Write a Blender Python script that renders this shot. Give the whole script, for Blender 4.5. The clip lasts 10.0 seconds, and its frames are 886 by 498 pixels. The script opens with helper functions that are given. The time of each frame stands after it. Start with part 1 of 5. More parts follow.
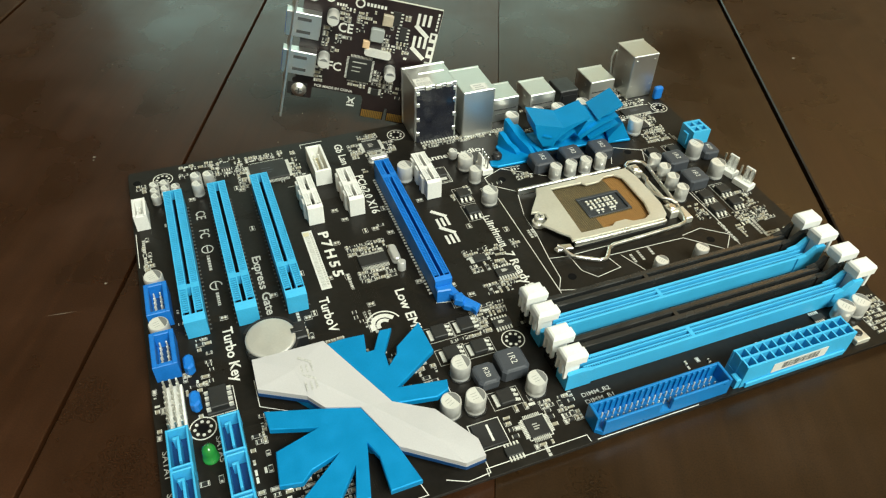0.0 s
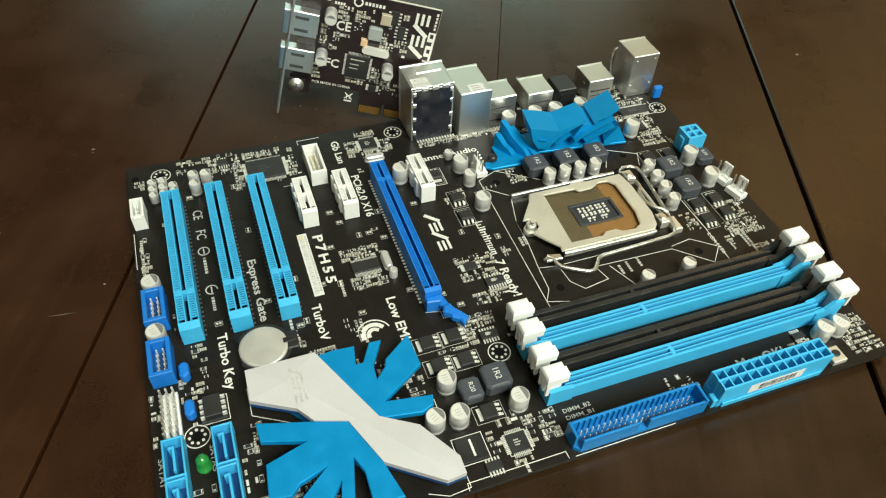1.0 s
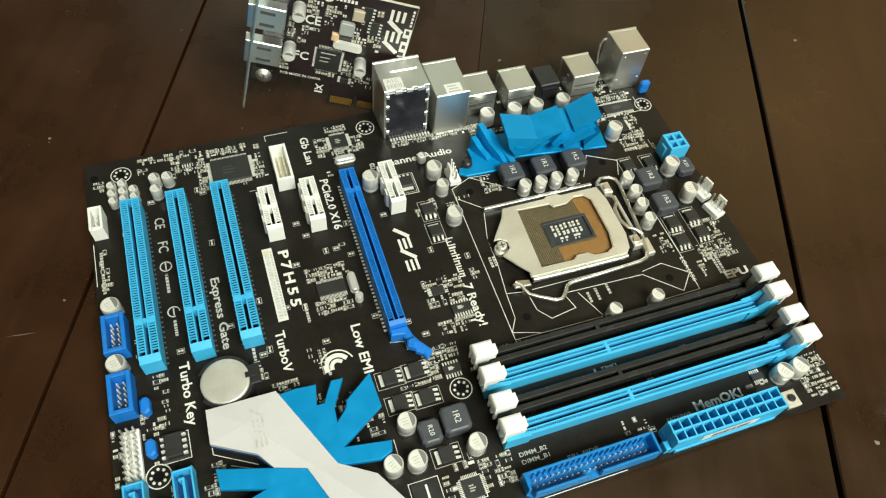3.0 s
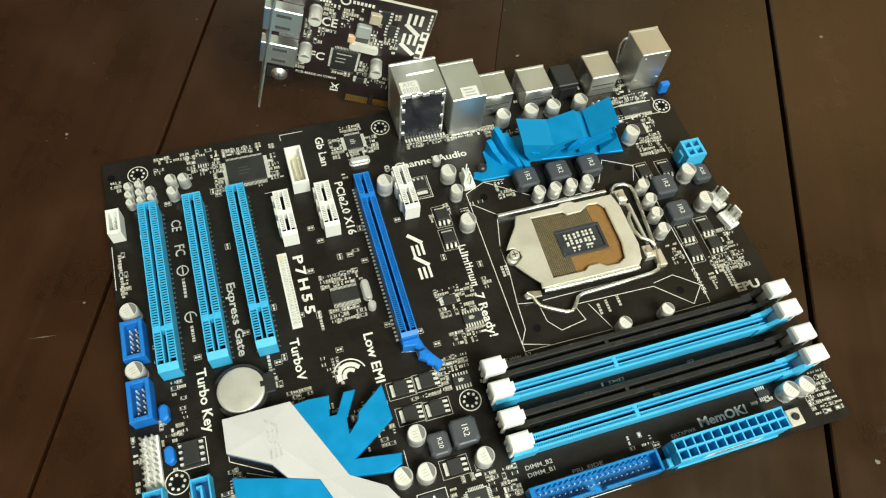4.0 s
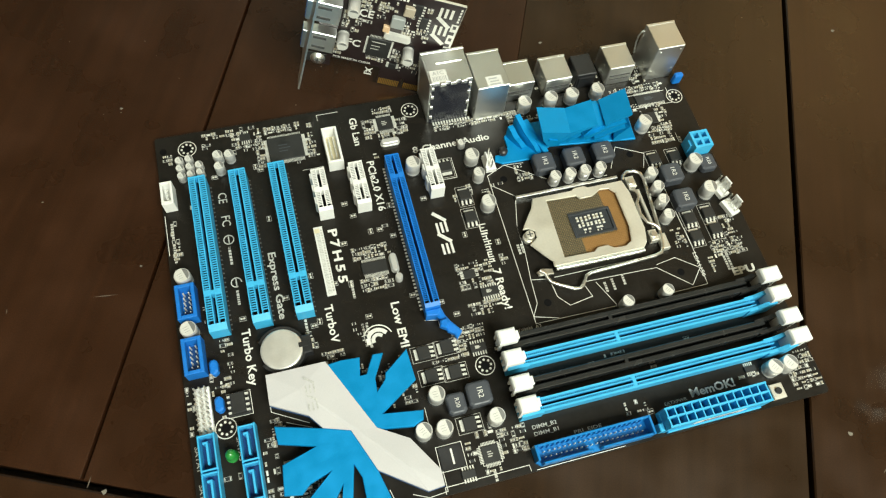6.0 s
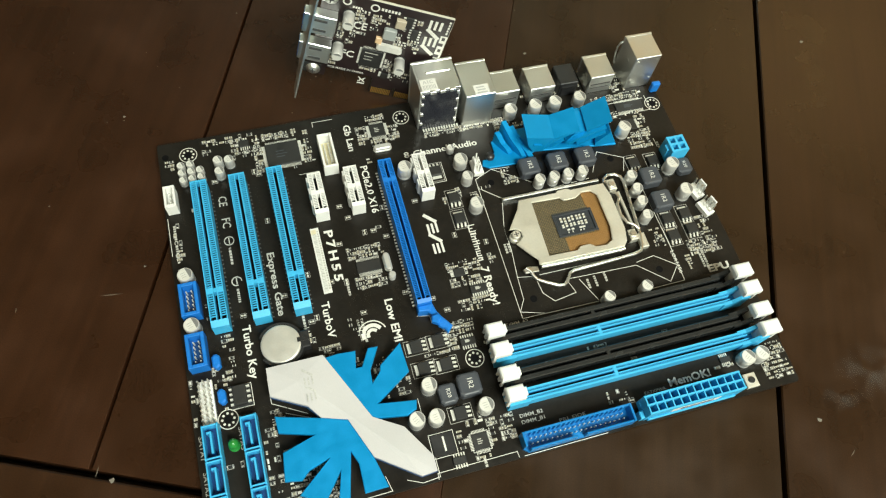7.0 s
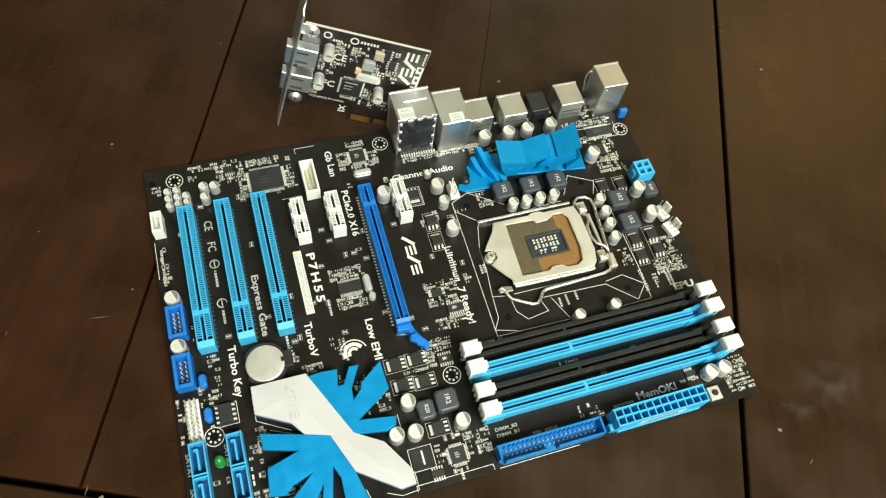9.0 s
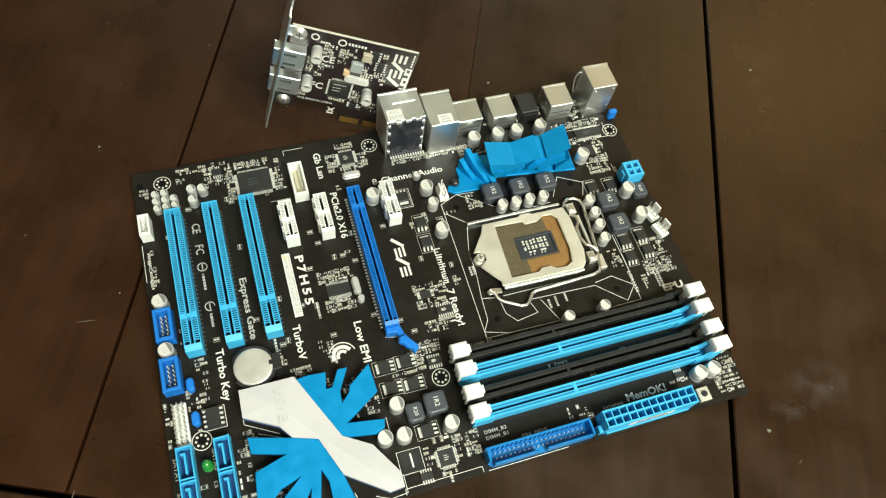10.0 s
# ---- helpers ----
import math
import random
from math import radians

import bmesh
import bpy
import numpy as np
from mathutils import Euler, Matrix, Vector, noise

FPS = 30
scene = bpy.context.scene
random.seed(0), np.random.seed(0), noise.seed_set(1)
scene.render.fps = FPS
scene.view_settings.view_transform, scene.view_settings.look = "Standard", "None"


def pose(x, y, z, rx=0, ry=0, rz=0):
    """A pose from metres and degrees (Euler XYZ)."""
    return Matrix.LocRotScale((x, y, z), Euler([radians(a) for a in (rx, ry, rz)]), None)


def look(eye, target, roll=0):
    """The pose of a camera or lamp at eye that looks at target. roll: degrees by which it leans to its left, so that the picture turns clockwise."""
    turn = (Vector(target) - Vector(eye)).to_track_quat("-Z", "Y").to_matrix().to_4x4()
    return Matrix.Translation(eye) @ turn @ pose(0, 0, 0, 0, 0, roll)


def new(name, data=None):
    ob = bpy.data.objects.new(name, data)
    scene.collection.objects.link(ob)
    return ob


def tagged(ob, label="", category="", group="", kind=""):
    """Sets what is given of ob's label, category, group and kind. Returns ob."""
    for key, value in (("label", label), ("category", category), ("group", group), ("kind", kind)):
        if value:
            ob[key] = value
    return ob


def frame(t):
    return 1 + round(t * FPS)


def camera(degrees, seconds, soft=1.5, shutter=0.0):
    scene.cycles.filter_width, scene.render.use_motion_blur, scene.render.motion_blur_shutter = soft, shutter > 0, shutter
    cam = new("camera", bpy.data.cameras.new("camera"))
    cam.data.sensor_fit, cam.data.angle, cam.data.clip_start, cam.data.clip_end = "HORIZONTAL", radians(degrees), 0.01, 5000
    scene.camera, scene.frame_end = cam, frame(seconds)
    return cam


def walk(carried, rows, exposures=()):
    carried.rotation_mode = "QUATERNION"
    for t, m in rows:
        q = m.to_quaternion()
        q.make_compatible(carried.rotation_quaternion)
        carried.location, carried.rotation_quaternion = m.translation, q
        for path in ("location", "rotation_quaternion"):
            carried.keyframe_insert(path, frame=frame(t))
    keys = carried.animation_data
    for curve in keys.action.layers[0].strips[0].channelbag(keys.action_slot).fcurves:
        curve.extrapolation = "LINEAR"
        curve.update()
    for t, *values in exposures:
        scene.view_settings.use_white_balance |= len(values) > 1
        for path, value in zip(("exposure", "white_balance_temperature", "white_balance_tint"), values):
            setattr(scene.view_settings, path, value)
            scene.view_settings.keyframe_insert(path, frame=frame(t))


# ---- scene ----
cam = camera(63.4, 10.0, soft=1.2)
PATH = [
    (0, (0.024, -0.319, 0.234), (0.578, 1.024, -1.141), 2.2),
    (0.5, (0.028, -0.314, 0.247), (0.556, 0.988, -1.177), 2.8),
    (1, (0.034, -0.307, 0.257), (0.545, 0.947, -1.215), 3.4),
    (1.5, (0.041, -0.297, 0.267), (0.544, 0.885, -1.267), 4.4),
    (2, (0.049, -0.286, 0.274), (0.546, 0.835, -1.306), 5.5),
    (2.5, (0.054, -0.272, 0.283), (0.544, 0.788, -1.34), 6.9),
    (4, (0.064, -0.236, 0.309), (0.471, 0.659, -1.433), 8.4),
    (4.5, (0.064, -0.23, 0.317), (0.437, 0.616, -1.457), 8.8),
    (5, (0.061, -0.232, 0.324), (0.411, 0.587, -1.467), 8.9),
    (5.5, (0.059, -0.234, 0.334), (0.394, 0.558, -1.472), 9.0),
    (7, (0.05, -0.252, 0.357), (0.432, 0.564, -1.428), 10.5),
    (7.5, (0.049, -0.256, 0.364), (0.448, 0.57, -1.413), 11.0),
    (8, (0.048, -0.259, 0.369), (0.463, 0.581, -1.398), 11.4),
    (8.5, (0.048, -0.259, 0.372), (0.475, 0.584, -1.39), 11.8),
    (9, (0.05, -0.257, 0.374), (0.487, 0.583, -1.387), 12.2),
    (9.5, (0.052, -0.256, 0.375), (0.496, 0.577, -1.388), 12.6),
    (10, (0.054, -0.257, 0.374), (0.503, 0.581, -1.386), 12.6),
]
walk(cam, [(t, look(eye, target, roll)) for t, eye, target, roll in PATH],
     exposures=[(0.0, -0.02), (2.5, 0.02), (4.5, 0.08), (8.0, 0.08), (9.0, 0.22), (10.0, 0.22)])

# ---- light ----
world = bpy.data.worlds.new("sky")
scene.world = world
world.use_nodes = True
wn = world.node_tree
sky = wn.nodes.new("ShaderNodeTexSky")
sky.sky_type, sky.sun_disc = "NISHITA", False
sky.sun_elevation, sky.sun_rotation = radians(40), radians(200)
wn.nodes["Background"].inputs["Strength"].default_value = 0.05
wn.links.new(sky.outputs["Color"], wn.nodes["Background"].inputs["Color"])


def area_lamp(name, m, w, h, watts, colour):
    data = bpy.data.lights.new(name, "AREA")
    data.shape, data.size, data.size_y, data.energy, data.color = "RECTANGLE", w, h, watts, colour
    ob = new(name, data)
    ob.matrix_world = m
    return ob


area_lamp("window_light", look((0.85, 2.47, 0.82), (0.3, 0.0, 0.3)), 2.1, 1.0, 14, (0.7, 1.0, 0.82))
area_lamp("ceiling_light", look((0.5, -1.4, 1.66), (0.5, -1.4, 0)), 1.1, 0.9, 96, (0.93, 1.0, 0.88))
# Unseen lamp, added for the warm tint reflected on the table's right.
area_lamp("unseen_uplighter", look((2.05, 1.15, 1.15), (2.05, 1.15, 2.0)), 0.3, 0.3, 9, (1.0, 0.62, 0.24))

# ---- materials ----


def pbr(name, colour, rough=0.5, metal=0.0, var=0.12, scale=150.0, bump=0.0, fine=1500.0, coat=0.0, rvar=0.1, island=0.0, spec=0.5):
    """A surface with cloudy and fine variation of colour, gloss and relief; sizes in waves per metre."""
    m = bpy.data.materials.new(name)
    m.use_nodes = True
    nt = m.node_tree
    n, l = nt.nodes, nt.links
    b = n["Principled BSDF"]
    tc = n.new("ShaderNodeTexCoord")
    n1 = n.new("ShaderNodeTexNoise")
    n1.inputs["Scale"].default_value, n1.inputs["Detail"].default_value = scale, 4
    n2 = n.new("ShaderNodeTexNoise")
    n2.inputs["Scale"].default_value, n2.inputs["Detail"].default_value = fine, 2
    l.new(tc.outputs["Object"], n1.inputs["Vector"])
    l.new(tc.outputs["Object"], n2.inputs["Vector"])
    add = n.new("ShaderNodeMath")
    add.operation = "ADD"
    l.new(n1.outputs["Fac"], add.inputs[0])
    l.new(n2.outputs["Fac"], add.inputs[1])
    last = add
    if island:
        g = n.new("ShaderNodeNewGeometry")
        mul = n.new("ShaderNodeMath")
        mul.operation, mul.inputs[1].default_value = "MULTIPLY_ADD", island
        l.new(g.outputs["Random Per Island"], mul.inputs[0])
        l.new(add.outputs[0], mul.inputs[2])
        last = mul
    mr = n.new("ShaderNodeMapRange")
    mr.inputs["From Min"].default_value, mr.inputs["From Max"].default_value = 0.6, 1.4 + island
    mr.inputs["To Min"].default_value, mr.inputs["To Max"].default_value = 1 - var, 1 + var
    l.new(last.outputs[0], mr.inputs["Value"])
    mix = n.new("ShaderNodeVectorMath")
    mix.operation = "SCALE"
    mix.inputs[0].default_value = colour
    l.new(mr.outputs["Result"], mix.inputs["Scale"])
    l.new(mix.outputs["Vector"], b.inputs["Base Color"])
    rr = n.new("ShaderNodeMapRange")
    rr.inputs["From Min"].default_value, rr.inputs["From Max"].default_value = 0.3, 0.7
    rr.inputs["To Min"].default_value, rr.inputs["To Max"].default_value = max(0.03, rough - rvar), min(1, rough + rvar)
    l.new(n1.outputs["Fac"], rr.inputs["Value"])
    l.new(rr.outputs["Result"], b.inputs["Roughness"])
    b.inputs["Metallic"].default_value = metal
    b.inputs["Coat Weight"].default_value = coat
    b.inputs["Specular IOR Level"].default_value = spec
    b.inputs["Coat Roughness"].default_value = 0.12
    if bump:
        bp = n.new("ShaderNodeBump")
        bp.inputs["Strength"].default_value, bp.inputs["Distance"].default_value = 1.0, bump
        l.new(n2.outputs["Fac"], bp.inputs["Height"])
        l.new(bp.outputs["Normal"], b.inputs["Normal"])
    return m


def wood(name):
    """Dark polished wood with grain along the plank (local y)."""
    m = pbr(name, (0.026, 0.0105, 0.0052), 0.32, var=0.55, scale=20, rvar=0.13)
    nt = m.node_tree
    n, l = nt.nodes, nt.links
    b = n["Principled BSDF"]
    tc = next(x for x in n if x.type == "TEX_COORD")
    oi = n.new("ShaderNodeObjectInfo")
    mp = n.new("ShaderNodeMapping")
    mp.inputs["Scale"].default_value = (210, 7, 210)
    l.new(tc.outputs["Object"], mp.inputs["Vector"])
    cx = n.new("ShaderNodeCombineXYZ")
    mu = n.new("ShaderNodeMath")
    mu.operation, mu.inputs[1].default_value = "MULTIPLY", 40
    l.new(oi.outputs["Random"], mu.inputs[0])
    l.new(mu.outputs[0], cx.inputs["X"])
    ad = n.new("ShaderNodeVectorMath")
    l.new(mp.outputs["Vector"], ad.inputs[0])
    l.new(cx.outputs["Vector"], ad.inputs[1])
    g = n.new("ShaderNodeTexNoise")
    g.inputs["Scale"].default_value, g.inputs["Detail"].default_value, g.inputs["Distortion"].default_value = 1.0, 5, 0.6
    l.new(ad.outputs["Vector"], g.inputs["Vector"])
    ramp = n.new("ShaderNodeValToRGB")
    ramp.color_ramp.elements[0].position, ramp.color_ramp.elements[0].color = 0.3, (0.0222, 0.0094, 0.0039, 1)
    ramp.color_ramp.elements[1].position, ramp.color_ramp.elements[1].color = 0.72, (0.0292, 0.0121, 0.0049, 1)
    l.new(g.outputs["Fac"], ramp.inputs["Fac"])
    sc = next(x for x in n if x.type == "VECT_MATH" and x.operation == "SCALE")
    tone = n.new("ShaderNodeValToRGB")
    tone.color_ramp.elements[0].color, tone.color_ramp.elements[1].color = (0.92, 1.06, 1.0, 1), (1.12, 0.92, 0.82, 1)
    l.new(oi.outputs["Random"], tone.inputs["Fac"])
    hue = n.new("ShaderNodeVectorMath")
    hue.operation = "MULTIPLY"
    l.new(ramp.outputs["Color"], hue.inputs[0])
    l.new(tone.outputs["Color"], hue.inputs[1])
    l.new(hue.outputs["Vector"], sc.inputs[0])
    bp = n.new("ShaderNodeBump")
    bp.inputs["Strength"].default_value, bp.inputs["Distance"].default_value = 0.25, 0.0002
    l.new(g.outputs["Fac"], bp.inputs["Height"])
    l.new(bp.outputs["Normal"], b.inputs["Normal"])
    b.inputs["Coat Weight"].default_value, b.inputs["Coat Roughness"].default_value = 0.14, 0.16
    b.inputs["Specular IOR Level"].default_value = 0.25
    return m


WOOD = wood("dark_wood")
PCB = pbr("solder_mask", (0.0105, 0.0088, 0.007), 0.4, var=0.35, scale=60, bump=0.00002, fine=420, spec=0.26)
PCB2 = pbr("card_mask", (0.016, 0.009, 0.009), 0.34, var=0.3, scale=60, bump=0.00002, fine=420)
SILK = pbr("silkscreen", (0.66, 0.65, 0.6), 0.6, var=0.2, scale=300)
SILKDIM = pbr("silkscreen_worn", (0.44, 0.43, 0.39), 0.6, var=0.35, scale=400)
SKYBLUE = pbr("light_blue_plastic", (0.046, 0.4, 0.7), 0.42, var=0.1, bump=0.00001)
BLUE = pbr("dark_blue_plastic", (0.008, 0.165, 0.58), 0.38, var=0.12, bump=0.00001)
MIDBLUE = pbr("header_blue_plastic", (0.008, 0.155, 0.54), 0.4, var=0.12, bump=0.00001)
SINK = pbr("blue_anodised", (0.002, 0.25, 0.565), 0.45, metal=0.3, var=0.08, bump=0.000015, fine=2600, spec=0.25)
SINKWHITE = pbr("white_lacquer", (0.5, 0.485, 0.49), 0.45, var=0.06, scale=40, bump=0.000012, fine=2200)
WHITE = pbr("white_plastic", (0.75, 0.745, 0.715), 0.45, var=0.08, bump=0.00001)
CREAM = pbr("cream_plastic", (0.62, 0.55, 0.36), 0.5, var=0.12)
BLACK = pbr("black_plastic", (0.016, 0.016, 0.017), 0.42, var=0.2, bump=0.00001)
GLOSSBLACK = pbr("black_port_plastic", (0.012, 0.013, 0.02), 0.22, var=0.2)
CHIP = pbr("chip_plastic", (0.017, 0.017, 0.0165), 0.55, var=0.2, bump=0.000012, fine=3000)
CHOKE = pbr("grey_ferrite", (0.05, 0.055, 0.066), 0.5, var=0.15, bump=0.00003, fine=1800)
STEEL = pbr("tinned_steel", (0.79, 0.795, 0.775), 0.4, metal=1.0, var=0.03, scale=40, rvar=0.05)
SOCKET = pbr("nickel_plate", (0.76, 0.735, 0.65), 0.46, metal=0.7, var=0.06, scale=60, bump=0.000006, fine=900)
CHROME = pbr("bright_wire", (0.86, 0.85, 0.81), 0.34, metal=1.0, var=0.04)
CAN = pbr("aluminium_can", (0.72, 0.71, 0.68), 0.38, metal=0.55, var=0.06)
CANTOP = pbr("aluminium_top", (0.75, 0.74, 0.69), 0.5, metal=0.35, var=0.07)
CAVITY = pbr("cavity_slate", (0.026, 0.03, 0.036), 0.45, var=0.2)
STAMP = pbr("faint_stamp", (0.46, 0.455, 0.43), 0.45, metal=0.4)
INK = pbr("dark_ink", (0.05, 0.05, 0.05), 0.5)
GREYINK = pbr("grey_ink", (0.24, 0.24, 0.235), 0.4, metal=0.4)
TIN = pbr("solder_tin", (0.7, 0.69, 0.63), 0.4, metal=0.25, var=0.2, scale=500)
TAN = pbr("ceramic_tan", (0.33, 0.3, 0.225), 0.5, var=0.3, island=0.6)
RESIN = pbr("resistor_black", (0.02, 0.02, 0.02), 0.5)
GOLD = pbr("gold_finger", (0.68, 0.4, 0.1), 0.45, metal=0.9, var=0.15)
PINS = pbr("socket_pins", (0.3, 0.23, 0.12), 0.5, metal=0.6, var=0.3, scale=400)
AMBER = pbr("amber_land", (0.36, 0.2, 0.07), 0.45, metal=0.4, var=0.15, scale=300)
SLATE = pbr("pin_field", (0.11, 0.1, 0.075), 0.5, metal=0.3, var=0.25, scale=500)
GREEN = pbr("green_lens", (0.02, 0.2, 0.035), 0.22, var=0.1)
CELL = pbr("cell_steel", (0.7, 0.68, 0.63), 0.42, metal=0.6, var=0.05, scale=120, bump=0.000004, fine=1200)
PAPER = pbr("label_paper", (0.64, 0.63, 0.59), 0.6, var=0.06)
# Darker copy of the light blue plastic for shade in memory slits.
SLIT_SHADE = pbr("slit_shade", (0.012, 0.16, 0.33), 0.5)
TAIL = pbr("dull_solder", (0.11, 0.11, 0.105), 0.5, metal=0.3)
FAINT = pbr("faint_print", (0.36, 0.36, 0.35), 0.6)
DIMBLACK = pbr("slot_black", (0.02, 0.021, 0.021), 0.2, var=0.25, bump=0.00001)
# Near-black coat that paints shade into slots, grooves and holes.
RECESS_SHADE = pbr("recess_shade", (0.003, 0.003, 0.0035), 0.6, spec=0.12)
# Deep blue that paints shade into wells and under the white heatsink plate.
BLUE_SHADE = pbr("shaded_blue", (0.005, 0.05, 0.17), 0.45)
AZURE = pbr("azure_plastic", (0.004, 0.17, 0.47), 0.36, var=0.12, bump=0.00001)
PLASTER = pbr("wall_paint", (0.5, 0.44, 0.35), 0.8, var=0.06, scale=3, fine=200)
CEILPAINT = pbr("ceiling_paint", (0.8, 0.785, 0.74), 0.85, var=0.04, scale=3, fine=200)
FLOORING = pbr("floor_boards", (0.2, 0.12, 0.065), 0.45, var=0.3, scale=4, fine=60)
FRAMEPAINT = pbr("frame_paint", (0.8, 0.79, 0.75), 0.5, var=0.04)

# ---- building helpers ----
MM = 0.001


def inset(poly, c):
    """The outline moved inwards by c (outline anticlockwise)."""
    out, k = [], len(poly)
    for i in range(k):
        p, q, r = Vector(poly[i - 1]), Vector(poly[i]), Vector(poly[(i + 1) % k])
        a, b = (q - p).normalized(), (r - q).normalized()
        na, nb = Vector((-a.y, a.x)), Vector((-b.y, b.x))
        s = na + nb
        d = max(0.35, s.dot(na))
        out.append((q.x + s.x * c / d, q.y + s.y * c / d))
    return out


def rect(x0, y0, x1, y1, c=0.0):
    if not c:
        return [(x0, y0), (x1, y0), (x1, y1), (x0, y1)]
    return [(x0 + c, y0), (x1 - c, y0), (x1, y0 + c), (x1, y1 - c), (x1 - c, y1), (x0 + c, y1), (x0, y1 - c), (x0, y0 + c)]


def ring(cx, cy, r, n, turn=0.0):
    return [(cx + r * math.cos(2 * math.pi * (i + turn) / n), cy + r * math.sin(2 * math.pi * (i + turn) / n)) for i in range(n)]


class Shape:
    """Collects solids, in millimetres, for one mesh."""

    def __init__(self):
        self.v, self.f, self.m, self.s, self.slot, self.lines = [], [], [], [], 0, 0

    def add(self, verts, faces, smooth=False):
        k = len(self.v)
        self.v += verts
        self.f += [tuple(k + i for i in f) for f in faces]
        self.m += [self.slot] * len(faces)
        self.s += [smooth] * len(faces)
        return self

    def stack(self, loops, smooth=False, cap=True):
        """Loops of equal length joined from bottom to top."""
        k = len(loops[0])
        verts = [p for loop in loops for p in loop]
        faces = [(i * k + j, i * k + (j + 1) % k, (i + 1) * k + (j + 1) % k, (i + 1) * k + j) for i in range(len(loops) - 1) for j in range(k)]
        self.add(verts, faces, smooth)
        if cap:
            self.add(list(loops[0]), [tuple(reversed(range(k)))])
            self.add(list(loops[-1]), [tuple(range(k))])
        return self

    def prism(self, poly, z0, z1, c=0.0, cap=True):
        loops = [[(x, y, z0) for x, y in poly]]
        if c:
            loops += [[(x, y, z1 - c) for x, y in poly], [(x, y, z1) for x, y in inset(poly, c)]]
        else:
            loops += [[(x, y, z1) for x, y in poly]]
        return self.stack(loops, cap=cap)

    def box(self, x0, y0, z0, x1, y1, z1, c=0.0, e=0.0):
        return self.prism(rect(x0, y0, x1, y1, e), z0, z1, c)

    def lathe(self, cx, cy, profile, n=20):
        return self.stack([[(x, y, z) for x, y in ring(cx, cy, r, n)] for r, z in profile], smooth=True)

    def cyl(self, cx, cy, z0, z1, r, n=16, c=0.0):
        p = [(r, z0), (r, z1 - c), (r - c, z1)] if c else [(r, z0), (r, z1)]
        return self.stack([[(x, y, z) for x, y in ring(cx, cy, q, n)] for q, z in p])

    def slab(self, poly, z0, tops):
        """A prism whose top corners have heights of their own."""
        return self.stack([[(x, y, z0) for x, y in poly], [(x, y, t) for (x, y), t in zip(poly, tops)]])

    def tube(self, pts, r, n=8):
        loops = []
        for i, p in enumerate(pts):
            p = Vector(p)
            a = (p - Vector(pts[i - 1])).normalized() if i else None
            b = (Vector(pts[i + 1]) - p).normalized() if i + 1 < len(pts) else None
            d = ((a or b) + (b or a)).normalized()
            u = d.cross(Vector((0.13, 0.21, 1.0))).normalized()
            w = d.cross(u)
            loops.append([tuple(p + u * (r * math.cos(2 * math.pi * j / n)) + w * (r * math.sin(2 * math.pi * j / n))) for j in range(n)])
        return self.stack(loops, smooth=True)

    def line(self, pts, w=0.35, z=0.0, h=0.07, closed=False):
        """A printed line with mitred corners; each lies a hair above the last."""
        self.lines = (self.lines + 1) % 6
        h += self.lines * 0.012
        pts = [Vector(p) for p in pts]
        n = len(pts)
        left, right = [], []
        for i, p in enumerate(pts):
            a = (p - pts[i - 1]) if i or closed else None
            b = (pts[(i + 1) % n] - p) if i + 1 < n or closed else None
            a, b = (a or b).normalized(), (b or a).normalized()
            na, nb = Vector((-a.y, a.x)), Vector((-b.y, b.x))
            m = na + nb
            m = m * (w / 2 / max(0.5, m.dot(na)))
            end = Vector((0, 0)) if closed or 0 < i < n - 1 else (a if i else -a) * (w / 2)
            left.append(tuple(p + m + end))
            right.append(tuple(p - m + end))
        k = n if closed else n - 1
        for i in range(k):
            j = (i + 1) % n
            self.prism([right[i], right[j], left[j], left[i]], z, z + h)
        return self

    def mesh(self, name, mats):
        me = bpy.data.meshes.new(name)
        me.from_pydata([(x * MM, y * MM, z * MM) for x, y, z in self.v], [], self.f)
        for mt in mats if isinstance(mats, (list, tuple)) else [mats]:
            me.materials.append(mt)
        me.polygons.foreach_set("material_index", self.m)
        me.polygons.foreach_set("use_smooth", self.s)
        me.update()
        return me


def thing(name, x, y, z, label, category, group="", kind=""):
    ob = new(name)
    ob.empty_display_size = 0.01
    ob.location = (x * MM, y * MM, z * MM)
    return tagged(ob, label, category, group, kind)


def put(name, me, parent, x=0.0, y=0.0, z=0.0, rz=0.0, label="", kind=""):
    """One mesh object under a thing or a part, placed in millimetres."""
    ob = new(name, me)
    ob.parent = parent
    ob.location = (x * MM, y * MM, z * MM)
    ob.rotation_euler = (0, 0, radians(rz))
    return tagged(ob, label, kind=kind)


def part(name, shape, mats, parent, label="", x=0.0, y=0.0, z=0.0, rz=0.0, kind=""):
    return put(name, shape.mesh(name, mats), parent, x, y, z, rz, label, kind)


